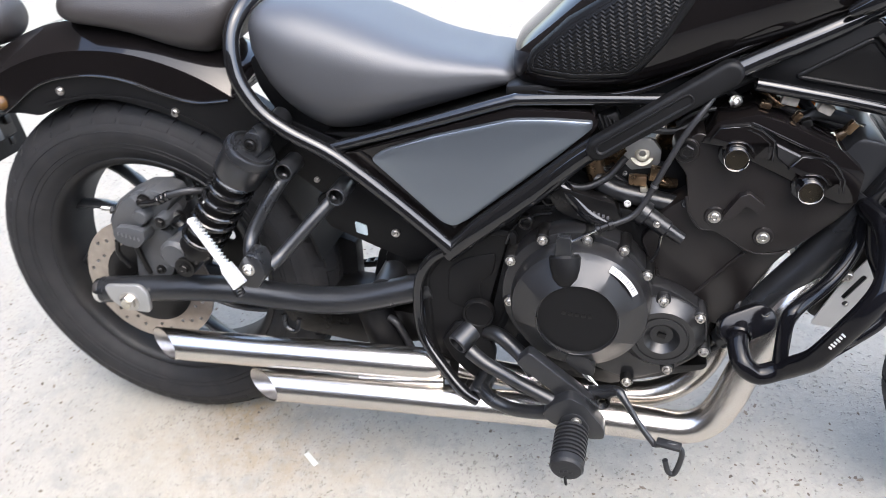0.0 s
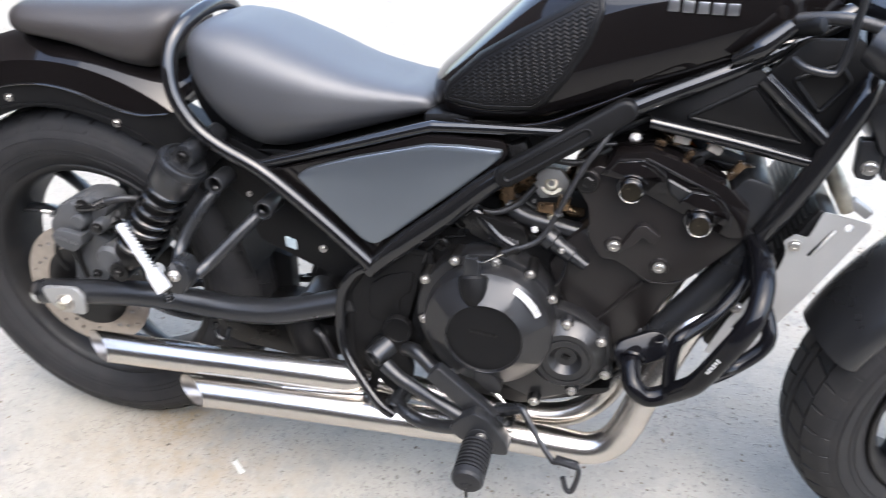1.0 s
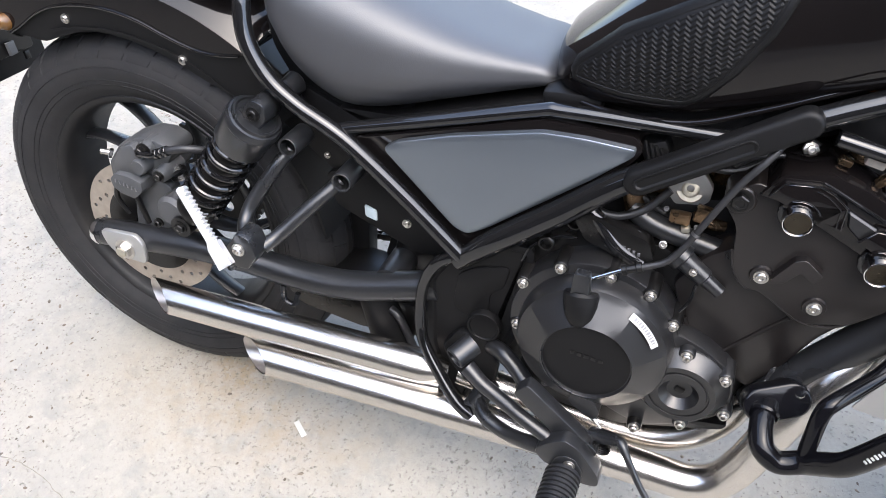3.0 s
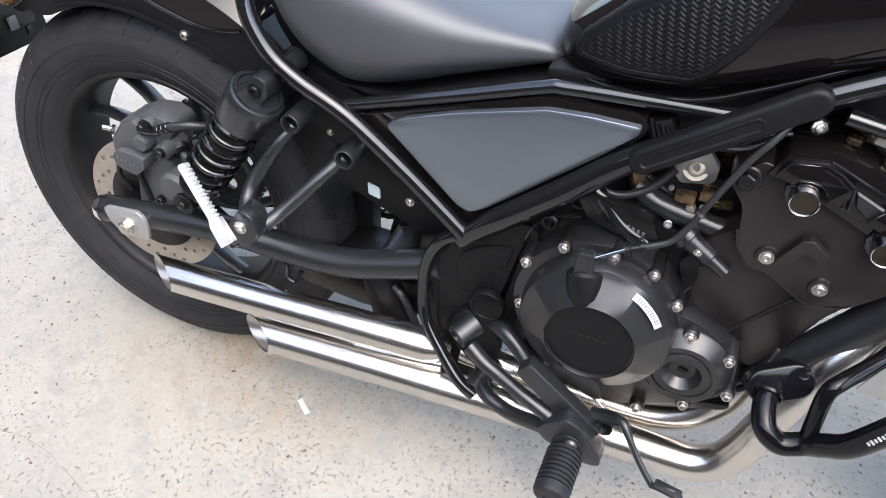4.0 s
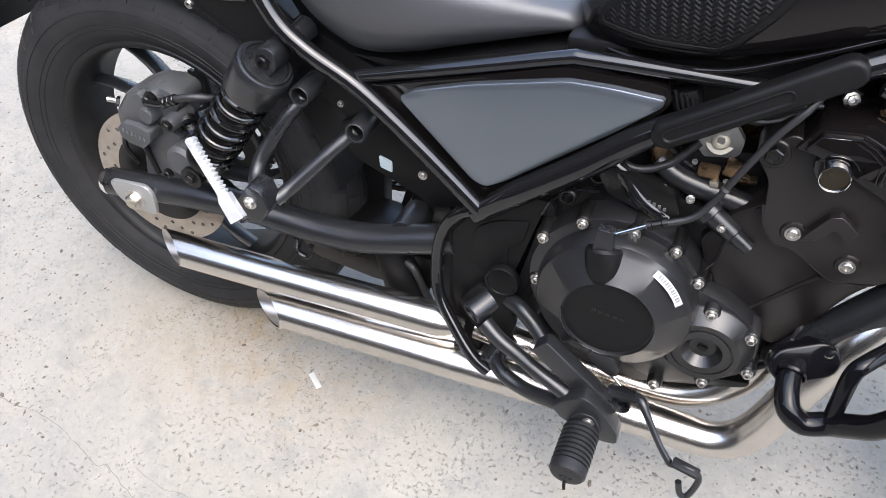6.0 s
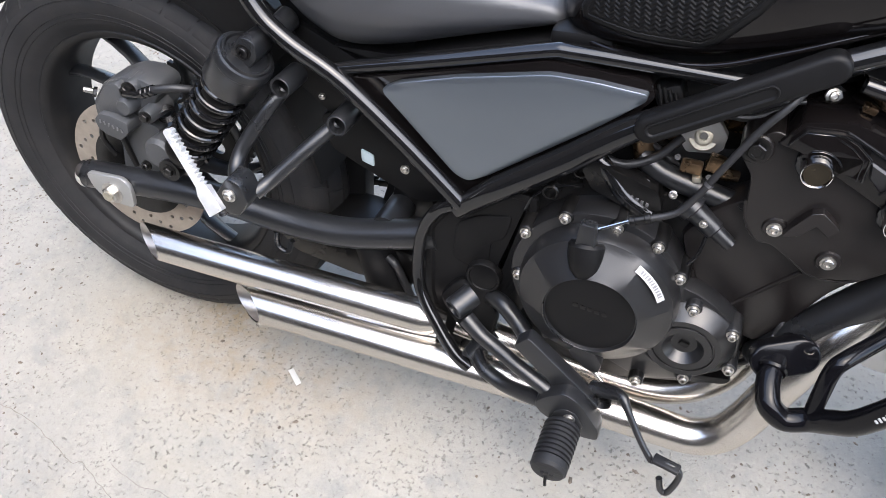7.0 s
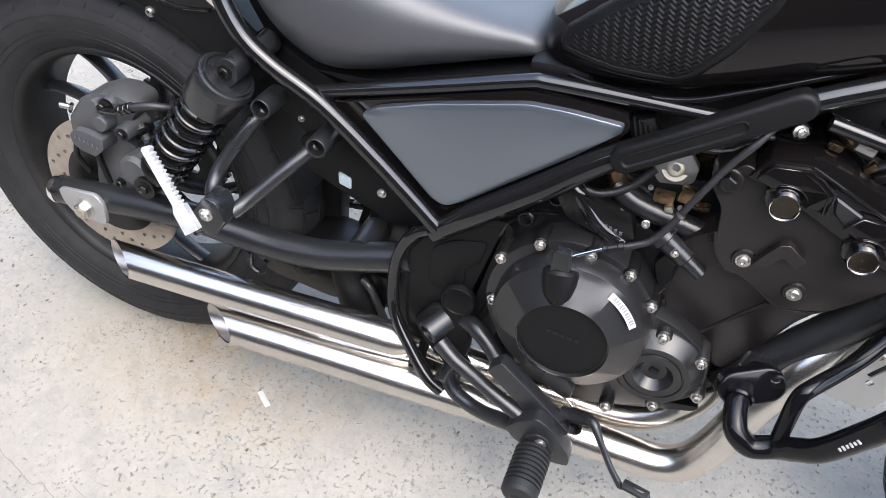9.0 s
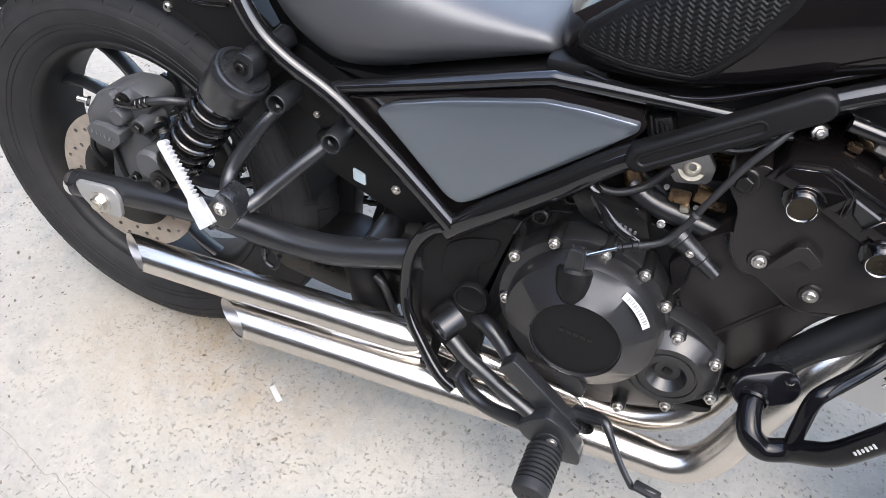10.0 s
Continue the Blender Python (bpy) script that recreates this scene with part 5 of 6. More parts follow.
part("shiny_fitting", bm, BOLTM, engine, "small bright metal fitting")

for pts in ([(0.850, -0.1290, 0.446), (0.858, -0.1295, 0.430), (0.884, -0.1295, 0.404), (0.910, -0.1295, 0.392)], [(0.905, -0.1290, 0.410), (0.940, -0.1290, 0.455), (0.962, -0.1290, 0.482)]):
    bm = bmesh.new()
    tube(bm, pts, 0.0030, 8, smooth=4)
    part("block_edge", bm, HEADM, engine)
# intake side: throttle bodies, lock, pipes, leads
for x, y, z, r in ((0.765, -0.055, 0.575, 0.026), (0.86, -0.030, 0.590, 0.026)):
    bm = bmesh.new()
    lathe(bm, [(-0.05, r * 0.9), (-0.02, r), (0.02, r), (0.03, r * 1.1), (0.05, r * 1.1), (0.05, 0)], (x, y, z), (0.5, -0.2, 0.8), 28)
    part("throttle_body", bm, BRONZE, engine, "bronze coloured throttle body")
bm = bmesh.new()
lathe(bm, [(-0.03, 0.016), (0.0, 0.0165), (0.002, 0.0165), (0.003, 0.0155), (0.003, 0.0105), (0.008, 0.0100), (0.009, 0.008), (0.009, 0.0045), (0.004, 0.004), (0.004, 0)], (0.821, -0.084, 0.598), (0.0, -0.85, 0.45), 32)
lock = part("steering_lock", bm, GOLD, engine, "round pale metal lock barrel")
bm = bmesh.new()
prism(bm, rounded([(0.795, 0.590), (0.799, 0.612), (0.812, 0.624), (0.834, 0.622), (0.846, 0.606), (0.845, 0.588), (0.834, 0.576), (0.808, 0.575)], 0.003), -0.089, -0.078, 0.002)
part("lock_plate", bm, PLATEST, lock, "pale eight-sided plate")
bm = bmesh.new()
block(bm, (0.80, -0.02, 0.555), (0.20, 0.14, 0.06), 0.012, (0, -10, 0))
part("airbox", bm, PLASTIC, engine, "black plastic airbox low between the tubes")
bm = bmesh.new()
tube(bm, [(0.700, -0.120, 0.572), (0.725, -0.124, 0.556), (0.752, -0.128, 0.528), (0.785, -0.128, 0.508)], 0.0105, 16)
part("water_pipe", bm, FRAME, engine, "shiny black water pipe")
bm = bmesh.new()
tube(bm, [(0.760, -0.098, 0.566), (0.790, -0.104, 0.552), (0.845, -0.108, 0.542), (0.885, -0.108, 0.535)], 0.0135, 18)
part("water_hose", bm, SATIN, engine)
bm = bmesh.new()
lathe(bm, [(0, 0.0), (0.0, 0.017), (0.012, 0.0175), (0.014, 0.013), (0.045, 0.012), (0.047, 0.009), (0.070, 0.008), (0.072, 0)], (0.822, -0.125, 0.535), (0.83, -0.15, -0.5), 24)
part("sensor", bm, SATIN, engine, "black stepped sensor plug")
bolt(engine, (0.846, -0.142, 0.523), 0.0035, 0.003, name="sensor_screw")
bolt(engine, (0.806, -0.138, 0.549), 0.0036, 0.003, axis=(0, -0.9, 0.4))
bolt(engine, (0.880, -0.125, 0.547), 0.005, 0.005, axis=(0, -0.9, 0.4), mat=DARK)
bm = bmesh.new()
prism(bm, rounded([(0.700, 0.552), (0.716, 0.566), (0.790, 0.545), (0.800, 0.520), (0.760, 0.512), (0.715, 0.528)], 0.006), -0.134, -0.11, 0.003)
ridge = part("number_boss", bm, DARK, engine, "cast boss with stamped characters shown as bars")
for i in range(8):
    bm = bmesh.new()
    block(bm, (0.738 + 0.0062 * i, -0.1343, 0.537 - 0.0018 * i), (0.0036, 0.0008, 0.0055), 0.0003)
    part("stamp_bar", bm, STAMP, ridge)
for i in range(5):
    bm = bmesh.new()
    block(bm, (0.742 + 0.0062 * i, -0.1343, 0.528 - 0.0018 * i), (0.0036, 0.0008, 0.005), 0.0003)
    part("stamp_bar", bm, STAMP, ridge)
bm = bmesh.new()
prism(bm, rounded([(0.640, 0.560), (0.690, 0.660), (0.780, 0.680), (0.930, 0.715), (0.960, 0.690), (0.900, 0.660), (0.820, 0.640), (0.740, 0.600), (0.700, 0.555)], 0.01), -0.065, 0.065, 0.006)
part("backbone_cover", bm, PLASTIC, engine, "dark plastic ducting below the tank")
bm = bmesh.new()
prism(bm, rounded([(0.930, 0.690), (0.960, 0.735), (1.060, 0.770), (1.130, 0.730), (1.120, 0.665), (1.060, 0.690), (1.000, 0.700)], 0.01), -0.035, 0.07, 0.006)
part("coil_cover", bm, DARK, engine, "dark shape of the ignition coil cover")
for pts, r, m in (([(0.965, -0.085, 0.665), (1.000, -0.095, 0.655), (1.030, -0.095, 0.668), (1.070, -0.085, 0.655)], 0.008, WIRE),
                  ([(0.960, -0.070, 0.690), (0.985, -0.085, 0.672), (1.015, -0.080, 0.640)], 0.006, BRONZE),
                  ([(0.745, -0.075, 0.575), (0.772, -0.085, 0.560), (0.800, -0.085, 0.545)], 0.012, BRONZE),
                  ([(0.835, -0.085, 0.575), (0.850, -0.09, 0.562), (0.868, -0.085, 0.56)], 0.009, BRONZE),
                  ([(0.690, -0.110, 0.600), (0.705, -0.118, 0.575), (0.740, -0.118, 0.560), (0.775, -0.110, 0.572), (0.800, -0.100, 0.600)], 0.005, WIRE),
                  ([(0.860, -0.115, 0.655), (0.880, -0.118, 0.672), (0.905, -0.112, 0.676)], 0.003, WIRE)):
    bm = bmesh.new()
    tube(bm, pts, r, 12)
    part("hose", bm, m, engine)
for x, y, z in ((0.985, -0.100, 0.664), (1.048, -0.098, 0.640), (1.062, -0.128, 0.612), (0.838, -0.105, 0.560), (0.862, -0.105, 0.545), (0.800, -0.110, 0.580), (0.775, -0.12, 0.545)):
    bolt(engine, (x, y, z), 0.0038, 0.004, axis=(0, -0.8, 0.6), name="hose_clip", washer=False, mat=BOLTM if z > 0.63 else DARK)
for x, z in ((0.668, 0.505), (0.700, 0.545)):
    bm = bmesh.new()
    lathe(bm, [(-0.02, 0.011), (0.0, 0.011), (0.002, 0.0095), (0.002, 0.0075), (-0.006, 0.007), (-0.006, 0)], (x, -0.128, z), (0, -1, 0), 20)
    part("case_boss", bm, DARK, engine)
# pale and brassy bits between head and frame
for x, y, z, w, h, tilt, m in ((0.988, -0.105, 0.692, 0.020, 0.011, 12, PALE), (1.030, -0.105, 0.683, 0.018, 0.012, 24, PALE), (1.014, -0.110, 0.644, 0.016, 0.018, -18, BRONZE), (0.817, -0.092, 0.571, 0.024, 0.014, 0, BRONZE),
                               (0.841, -0.090, 0.580, 0.018, 0.020, 8, BRONZE), (1.012, -0.105, 0.664, 0.012, 0.010, -24, DARK), (0.962, -0.100, 0.684, 0.014, 0.008, 12, BRONZE), (1.062, -0.105, 0.660, 0.010, 0.016, 35, BRONZE),
                               (1.000, -0.105, 0.672, 0.008, 0.013, 40, BRONZE), (0.826, -0.096, 0.560, 0.010, 0.008, -15, GOLD)):
    bm = bmesh.new()
    block(bm, (x, y - 0.015, z), (w, 0.012, h), 0.002, (0, tilt, 0))
    part("metal_tab", bm, m, engine, "small pale metal tab")
bm = bmesh.new()
tube(bm, [(1.048, -0.072, 0.594), (1.054, -0.078, 0.620), (1.068, -0.080, 0.637), (1.084, -0.078, 0.634), (1.096, -0.070, 0.612), (1.096, -0.06, 0.590)], 0.0125, 16)
part("overflow_hose", bm, BRONZE, engine, "dull brown metal elbow")
bolt(engine, (1.084, -0.086, 0.592), 0.0075, 0.006, axis=(0, -0.8, 0.6))
bm = bmesh.new()
tube(bm, [(1.183, -0.045, 0.655), (1.202, -0.05, 0.620), (1.222, -0.05, 0.584)], [0.010, 0.012, 0.010], 14)
part("horn_stay", bm, GOLD, bike, "brassy bent stay beside the frame")
bm = bmesh.new()
block(bm, (1.236, -0.05, 0.590), (0.034, 0.014, 0.014), 0.003, (0, 35, 0))
part("stay_tab", bm, PLATEST, bike)
bm = bmesh.new()
tube(bm, [(0.757, -0.09, 0.600), (0.760, -0.092, 0.575), (0.772, -0.094, 0.548), (0.790, -0.094, 0.536)], 0.014, 16)
part("intake_elbow", bm, BRONZE, engine, "dark bronze intake elbow")
for pts in ([(0.712, -0.122, 0.556), (0.735, -0.126, 0.540), (0.760, -0.128, 0.521)], [(0.842, -0.152, 0.470), (0.850, -0.148, 0.485), (0.853, -0.140, 0.505)], [(0.640, -0.128, 0.470), (0.650, -0.128, 0.495), (0.675, -0.126, 0.515), (0.705, -0.124, 0.522)]):
    bm = bmesh.new()
    tube(bm, pts, 0.0022, 8)
    part("case_edge", bm, FRAME, engine)
# clutch cable
bm = bmesh.new()
tube(bm, [(0.910, -0.128, 0.720), (0.890, -0.150, 0.690), (0.868, -0.156, 0.655), (0.845, -0.160, 0.605), (0.830, -0.162, 0.570), (0.815, -0.166, 0.547), (0.792, -0.170, 0.535), (0.768, -0.174, 0.526)], 0.0040, 12)
cable = part("clutch_cable", bm, WIRE, bike, "black clutch cable with bright inner wire")
bm = bmesh.new()
tube(bm, [(0.772, -0.173, 0.5275), (0.735, -0.182, 0.508)], 0.0019, 8, smooth=1)
part("inner_wire", bm, CHROME, cable)
bm = bmesh.new()
lathe(bm, [(0, 0), (0, 0.0062), (0.006, 0.0064), (0.007, 0.0052), (0.017, 0.0052), (0.018, 0.0066), (0.023, 0.0066), (0.024, 0.004), (0.024, 0)], (0.790, -0.1700, 0.5345), (-0.90, -0.16, -0.38), 16)
part("cable_adjuster", bm, DARK, cable)
bm = bmesh.new()
lathe(bm, [(-0.002, 0.0052), (0.002, 0.0052)], (0.838, -0.1610, 0.588), (0.4, 0.05, 0.9), 16)
part("cable_tie", bm, SILVER, cable)
for k, pts in enumerate(([(0.90, -0.07, 0.70), (0.95, -0.08, 0.672), (1.00, -0.09, 0.668), (1.06, -0.09, 0.650)],
                         [(0.95, -0.05, 0.71), (1.00, -0.07, 0.685), (1.04, -0.08, 0.652), (1.09, -0.07, 0.640)],
                         [(0.84, -0.06, 0.645), (0.88, -0.08, 0.668), (0.93, -0.09, 0.700), (0.98, -0.06, 0.715)],
                         [(0.70, -0.09, 0.61), (0.74, -0.10, 0.60), (0.79, -0.09, 0.565), (0.82, -0.09, 0.55)],
                         [(0.78, -0.10, 0.63), (0.81, -0.11, 0.645), (0.86, -0.10, 0.64), (0.90, -0.09, 0.66)])):
    bm = bmesh.new()
    tube(bm, pts, 0.0045 if k != 1 else 0.007, 10)
    part("lead", bm, WIRE, engine)
bm = bmesh.new()
tube(bm, [(0.958, -0.02, 0.690), (1.00, -0.03, 0.700), (1.05, -0.03, 0.68)], 0.013, 16)
part("coolant_pipe", bm, BRONZE, engine)
bm = bmesh.new()
block(bm, (1.015, -0.03, 0.665), (0.035, 0.05, 0.02), 0.005, (0, 20, 0))
part("coil_tag", bm, AMBER, engine, "small orange connector")
bm = bmesh.new()
block(bm, (0.775, -0.105, 0.655), (0.03, 0.03, 0.022), 0.004, (0, -25, 0))
for i in range(4):
    tube(bm, [(0.762 + 0.006 * i, -0.12, 0.667 - 0.002 * i), (0.770 + 0.006 * i, -0.122, 0.645)], 0.002, 8, smooth=1)
part("ribbed_connector", bm, PLASTIC, engine)

# things seen through the rear triangle
bm = bmesh.new()
prism(bm, rounded([(0.375, 0.520), (0.400, 0.530), (0.545, 0.452), (0.560, 0.425), (0.480, 0.395), (0.440, 0.410), (0.345, 0.450), (0.330, 0.500)], 0.010), -0.076, -0.060, 0.004)
tool = part("battery_cover", bm, PLASTIC, bike, "matt black battery side cover with pale label")
bm = bmesh.new()
prism(bm, rounded([(0.391, 0.462), (0.410, 0.456), (0.411, 0.438), (0.392, 0.443)], 0.003), -0.0785, -0.0755, 0.001)
part("pale_label", bm, BLUEGREY, tool, "small pale blue-grey label")
bolt(tool, (0.457, -0.078, 0.446), 0.005, 0.004)
bolt(tool, (0.340, -0.084, 0.534), 0.0034, 0.003, name="small_bolt")
bm = bmesh.new()
prism(bm, rounded([(0.255, 0.570), (0.270, 0.640), (0.400, 0.585), (0.470, 0.520), (0.400, 0.480), (0.345, 0.500), (0.30, 0.535)], 0.012), -0.070, 0.07, 0.004)
part("inner_panel", bm, PLASTIC, bike, "matt black panel under the seat")
bm = bmesh.new()
prism(bm, rounded([(0.43, 0.40), (0.475, 0.415), (0.50, 0.35), (0.46, 0.32), (0.42, 0.34)], 0.01), -0.05, 0.06, 0.006)
part("linkage", bm, DARK, bike)
bm = bmesh.new()
prism(bm, rounded([(0.290, 0.390), (0.352, 0.372), (0.349, 0.268), (0.286, 0.250)], 0.008), 0.012, 0.045, 0.004)
part("wheel_guard", bm, PLASTIC, bike, "matt black guard in front of the rear tyre")
bm = bmesh.new()
prism(bm, rounded([(0.394, 0.362), (0.430, 0.372), (0.428, 0.270), (0.368, 0.266)], 0.008), 0.015, 0.045, 0.004)
part("linkage_arm", bm, DARK, bike)
bm = bmesh.new()
lathe(bm, [(-0.05, 0), (-0.05, 0.030), (0.04, 0.034), (0.05, 0.028), (0.05, 0)], (0.425, -0.085, 0.265), (0.35, -0.1, -0.9), 28)
master = part("rear_reservoir", bm, PLASTIC, bike, "small black brake fluid reservoir")
bm = bmesh.new()
tube(bm, [(0.44, -0.10, 0.300), (0.455, -0.105, 0.292), (0.468, -0.104, 0.262), (0.478, -0.100, 0.232)], 0.0062, 12)
part("reservoir_hose", bm, WIRE, master)
bm = bmesh.new()
prism(bm, rounded([(0.24, 0.285), (0.35, 0.310), (0.50, 0.300), (0.52, 0.250), (0.38, 0.230), (0.27, 0.245)], 0.012), -0.085, 0.02, 0.006)
part("under_tray", bm, DARK, bike, "dirty dark tray under the swing arm")
bm = bmesh.new()
tube(bm, [(0.255, -0.105, 0.290), (0.258, -0.11, 0.268), (0.275, -0.11, 0.262), (0.283, -0.108, 0.285)], 0.0045, 10)
part("hook", bm, SATIN, bike)

# ---- rider footpeg and brake pedal ----
bm = bmesh.new()
tube(bm, [(0.594, -0.190, 0.318), (0.618, -0.199, 0.305), (0.642, -0.205, 0.296), (0.682, -0.218, 0.285), (0.724, -0.228, 0.271), (0.745, -0.234, 0.264)], [0.0115, 0.0105, 0.0100, 0.0098, 0.0100, 0.0110], 18)
hanger = part("footpeg_hanger", bm, SATIN, bike, "satin black forward footpeg hanger")


def open_boss(name, a, b, r):
    """A short tube from a to b, open at b."""
    bm = bmesh.new()
    a, b = Vector(a), Vector(b)
    n = (b - a).length
    lathe(bm, [(0, 0), (0, r), (n - 0.002, r), (n, r - 0.0015), (n, r - 0.0035), (n - 0.012, r - 0.0045), (n - 0.012, 0)], a, b - a, 26)
    part(name, bm, SATIN, hanger, "short open tube end")


bm = bmesh.new()
prism(bm, rounded([(0.536, 0.292), (0.552, 0.258), (0.592, 0.216), (0.616, 0.224), (0.624, 0.280), (0.604, 0.326), (0.560, 0.328)], 0.010), -0.138, -0.122, 0.005)
part("lower_gusset", bm, PLASTIC, frame_part, "black frame gusset behind the hanger")
open_boss("hanger_boss", (0.592, -0.163, 0.337), (0.574, -0.190, 0.3255), 0.0165)
bm = bmesh.new()
tube(bm, [(0.604, -0.165, 0.229), (0.623, -0.186, 0.227), (0.654, -0.199, 0.224), (0.684, -0.212, 0.233), (0.712, -0.224, 0.246), (0.740, -0.233, 0.256)], [0.0125, 0.0110, 0.0105, 0.0105, 0.0110, 0.012], 16)
part("lower_stay", bm, SATIN, hanger)
open_boss("stay_boss", (0.612, -0.128, 0.236), (0.5985, -0.180, 0.2225), 0.0155)
bm = bmesh.new()
tube(bm, [(0.604, -0.120, 0.298), (0.612, -0.132, 0.312), (0.632, -0.146, 0.317), (0.655, -0.156, 0.305), (0.672, -0.168, 0.296), (0.690, -0.184, 0.284)], 0.0120, 16)
part("inner_stay", bm, SATIN, hanger)
bm = bmesh.new()
tube(bm, [(0.640, -0.170, 0.262), (0.660, -0.180, 0.250), (0.690, -0.190, 0.248), (0.715, -0.200, 0.256)], 0.0050, 10)
part("brake_rod", bm, DARK, hanger)
bm = bmesh.new()
ux, uz = 0.756, -0.655
strip = [(0.680 + a * ux - b * uz, 0.337 + a * uz + b * ux) for a, b in ((-0.006, -0.012), (-0.006, 0.016), (0.060, 0.017), (0.128, 0.019), (0.132, -0.016), (0.060, -0.012))]
prism(bm, rounded(strip, 0.006), -0.226, -0.206, 0.007, segs=3)
part("heel_plate", bm, SATIN, hanger, "wide satin black hanger arm")
bm = bmesh.new()
prism(bm, rounded([(0.708, 0.262), (0.722, 0.280), (0.745, 0.296), (0.766, 0.286), (0.796, 0.246), (0.798, 0.227), (0.776, 0.224), (0.752, 0.234), (0.720, 0.246)], 0.007), -0.246, -0.220, 0.005)
part("peg_mount", bm, SATIN, hanger)
bm = bmesh.new()
prism(bm, rounded([(0.731, 0.236), (0.737, 0.262), (0.750, 0.270), (0.764, 0.267), (0.777, 0.246), (0.770, 0.218), (0.742, 0.216)], 0.005), -0.2475, -0.222, 0.003)
part("peg_joint", bm, SATIN, hanger)
bolt(hanger, (0.757, -0.248, 0.2555), 0.0058, 0.003)
bm = bmesh.new()
prof = [(0.0, 0), (0.0, 0.0200), (0.003, 0.0215)]
h = 0.004
while h < 0.052:
    prof += [(h, 0.0236), (h + 0.0034, 0.0240), (h + 0.0041, 0.0208), (h + 0.0060, 0.0208)]
    h += 0.0066
prof += [(0.0555, 0.0238), (0.065, 0.0236), (0.069, 0.0205), (0.0705, 0.013), (0.0705, 0)]
PEGA = Vector((-0.03, -0.98, -0.16)).normalized()
PEGB = Vector((0.7520, -0.2465, 0.2385))
lathe(bm, prof, PEGB, PEGA, 32)
part("peg_rubber", bm, PEGRUB, hanger, "ribbed black rubber rider footpeg", 28)
bm = bmesh.new()
q = PEGB + PEGA * 0.068 + Vector((-0.001, 0, -0.012))
tube(bm, [q, q + Vector((0.001, -0.004, -0.006)), q + Vector((0.002, -0.005, -0.011))], 0.0022, 8)
part("peg_feeler", bm, DARK, hanger)
for i in range(3):
    bm = bmesh.new()
    block(bm, PEGB + PEGA * 0.0708 + Vector((-0.006 + 0.006 * i, 0, -0.002 + 0.002 * (i % 2))), (0.005, 0.0012, 0.0045), 0.0004)
    part("peg_mark", bm, PEGRUB, hanger)
bm = bmesh.new()
coil = []
for i in range(6 * 14 + 1):
    a = 2 * math.pi * i / 14
    coil.append((0.790 + 0.011 * math.cos(a), -0.200 - 0.020 * i / 84, 0.272 + 0.011 * math.sin(a)))
tube(bm, coil, 0.0019, 6, smooth=1)
part("return_spring", bm, DARK, hanger)
bm = bmesh.new()
lathe(bm, [(0, 0), (0, 0.0042), (0.028, 0.0042), (0.03, 0.002), (0.045, 0.002), (0.045, 0)], (0.752, -0.180, 0.302), (0.75, -0.3, -0.55), 14)
part("brake_switch", bm, CHROME, hanger, "small bright brake switch rod")
bm = bmesh.new()
tube(bm, [(0.774, -0.204, 0.276), (0.794, -0.212, 0.286), (0.812, -0.224, 0.299), (0.822, -0.234, 0.292), (0.836, -0.243, 0.274), (0.850, -0.251, 0.257), (0.866, -0.258, 0.240)], [0.0105, 0.0100, 0.0072, 0.0050, 0.0044, 0.0043, 0.0046], 14)
pedal = part("brake_pedal", bm, SATIN, bike, "satin black brake pedal with open toe loop")
bm = bmesh.new()
tube(bm, [(0.866, -0.258, 0.240), (0.884, -0.261, 0.247), (0.898, -0.263, 0.245), (0.9025, -0.265, 0.232), (0.896, -0.268, 0.203), (0.887, -0.268, 0.203), (0.881, -0.266, 0.222)], 0.0042, 12)
part("toe_loop", bm, SATIN, pedal)
bm = bmesh.new()
block(bm, (0.884, -0.262, 0.2475), (0.034, 0.015, 0.006), 0.002, (0, 0, -12))
part("toe_pad", bm, PEGRUB, pedal)

# ---- crash bar ----
bm = bmesh.new()
tube(bm, [(0.961, -0.198, 0.411), (0.957, -0.222, 0.404), (0.958, -0.238, 0.396), (0.964, -0.250, 0.386), (0.982, -0.252, 0.375), (1.006, -0.250, 0.383), (1.022, -0.262, 0.402), (1.038, -0.277, 0.428), (1.058, -0.290, 0.476), (1.075, -0.296, 0.515), (1.087, -0.289, 0.542), (1.094, -0.262, 0.565), (1.096, -0.220, 0.576), (1.096, -0.165, 0.568), (1.097, -0.112, 0.556)], 0.0134, 22, smooth=8)
bar = part("crash_bar", bm, BARM, bike, "glossy black tubular engine guard")
bm = bmesh.new()
tube(bm, [(1.006, -0.248, 0.385), (1.006, -0.242, 0.420), (1.008, -0.235, 0.449), (1.018, -0.226, 0.462), (1.060, -0.180, 0.474), (1.090, -0.150, 0.508), (1.096, -0.135, 0.556)], 0.0092, 16)
part("guard_brace", bm, BARM, bar)
bm = bmesh.new()
tube(bm, [(1.042, -0.278, 0.434), (1.058, -0.258, 0.427), (1.084, -0.228, 0.423), (1.114, -0.215, 0.444), (1.124, -0.208, 0.464), (1.119, -0.196, 0.487), (1.104, -0.178, 0.522), (1.097, -0.168, 0.562)], 0.0098, 16)
part("guard_loop", bm, BARM, bar)
bm = bmesh.new()
ex = Vector((0.054, 0.020, 0.017)).normalized()
ey = -Vector((-0.10, -0.92, 0.38))
ey = (ey - ex * ey.dot(ex)).normalized()
CL = Matrix((ex, ey, ex.cross(ey))).transposed().to_4x4()
CL.translation = Vector((0.968, -0.197, 0.413))
slab = [(0.017 * sx + 0.021 * math.cos(a), 0.021 * math.sin(a)) for sx, a in [(1, radians(-90 + 18 * k)) for k in range(11)] + [(-1, radians(90 + 18 * k)) for k in range(11)]]
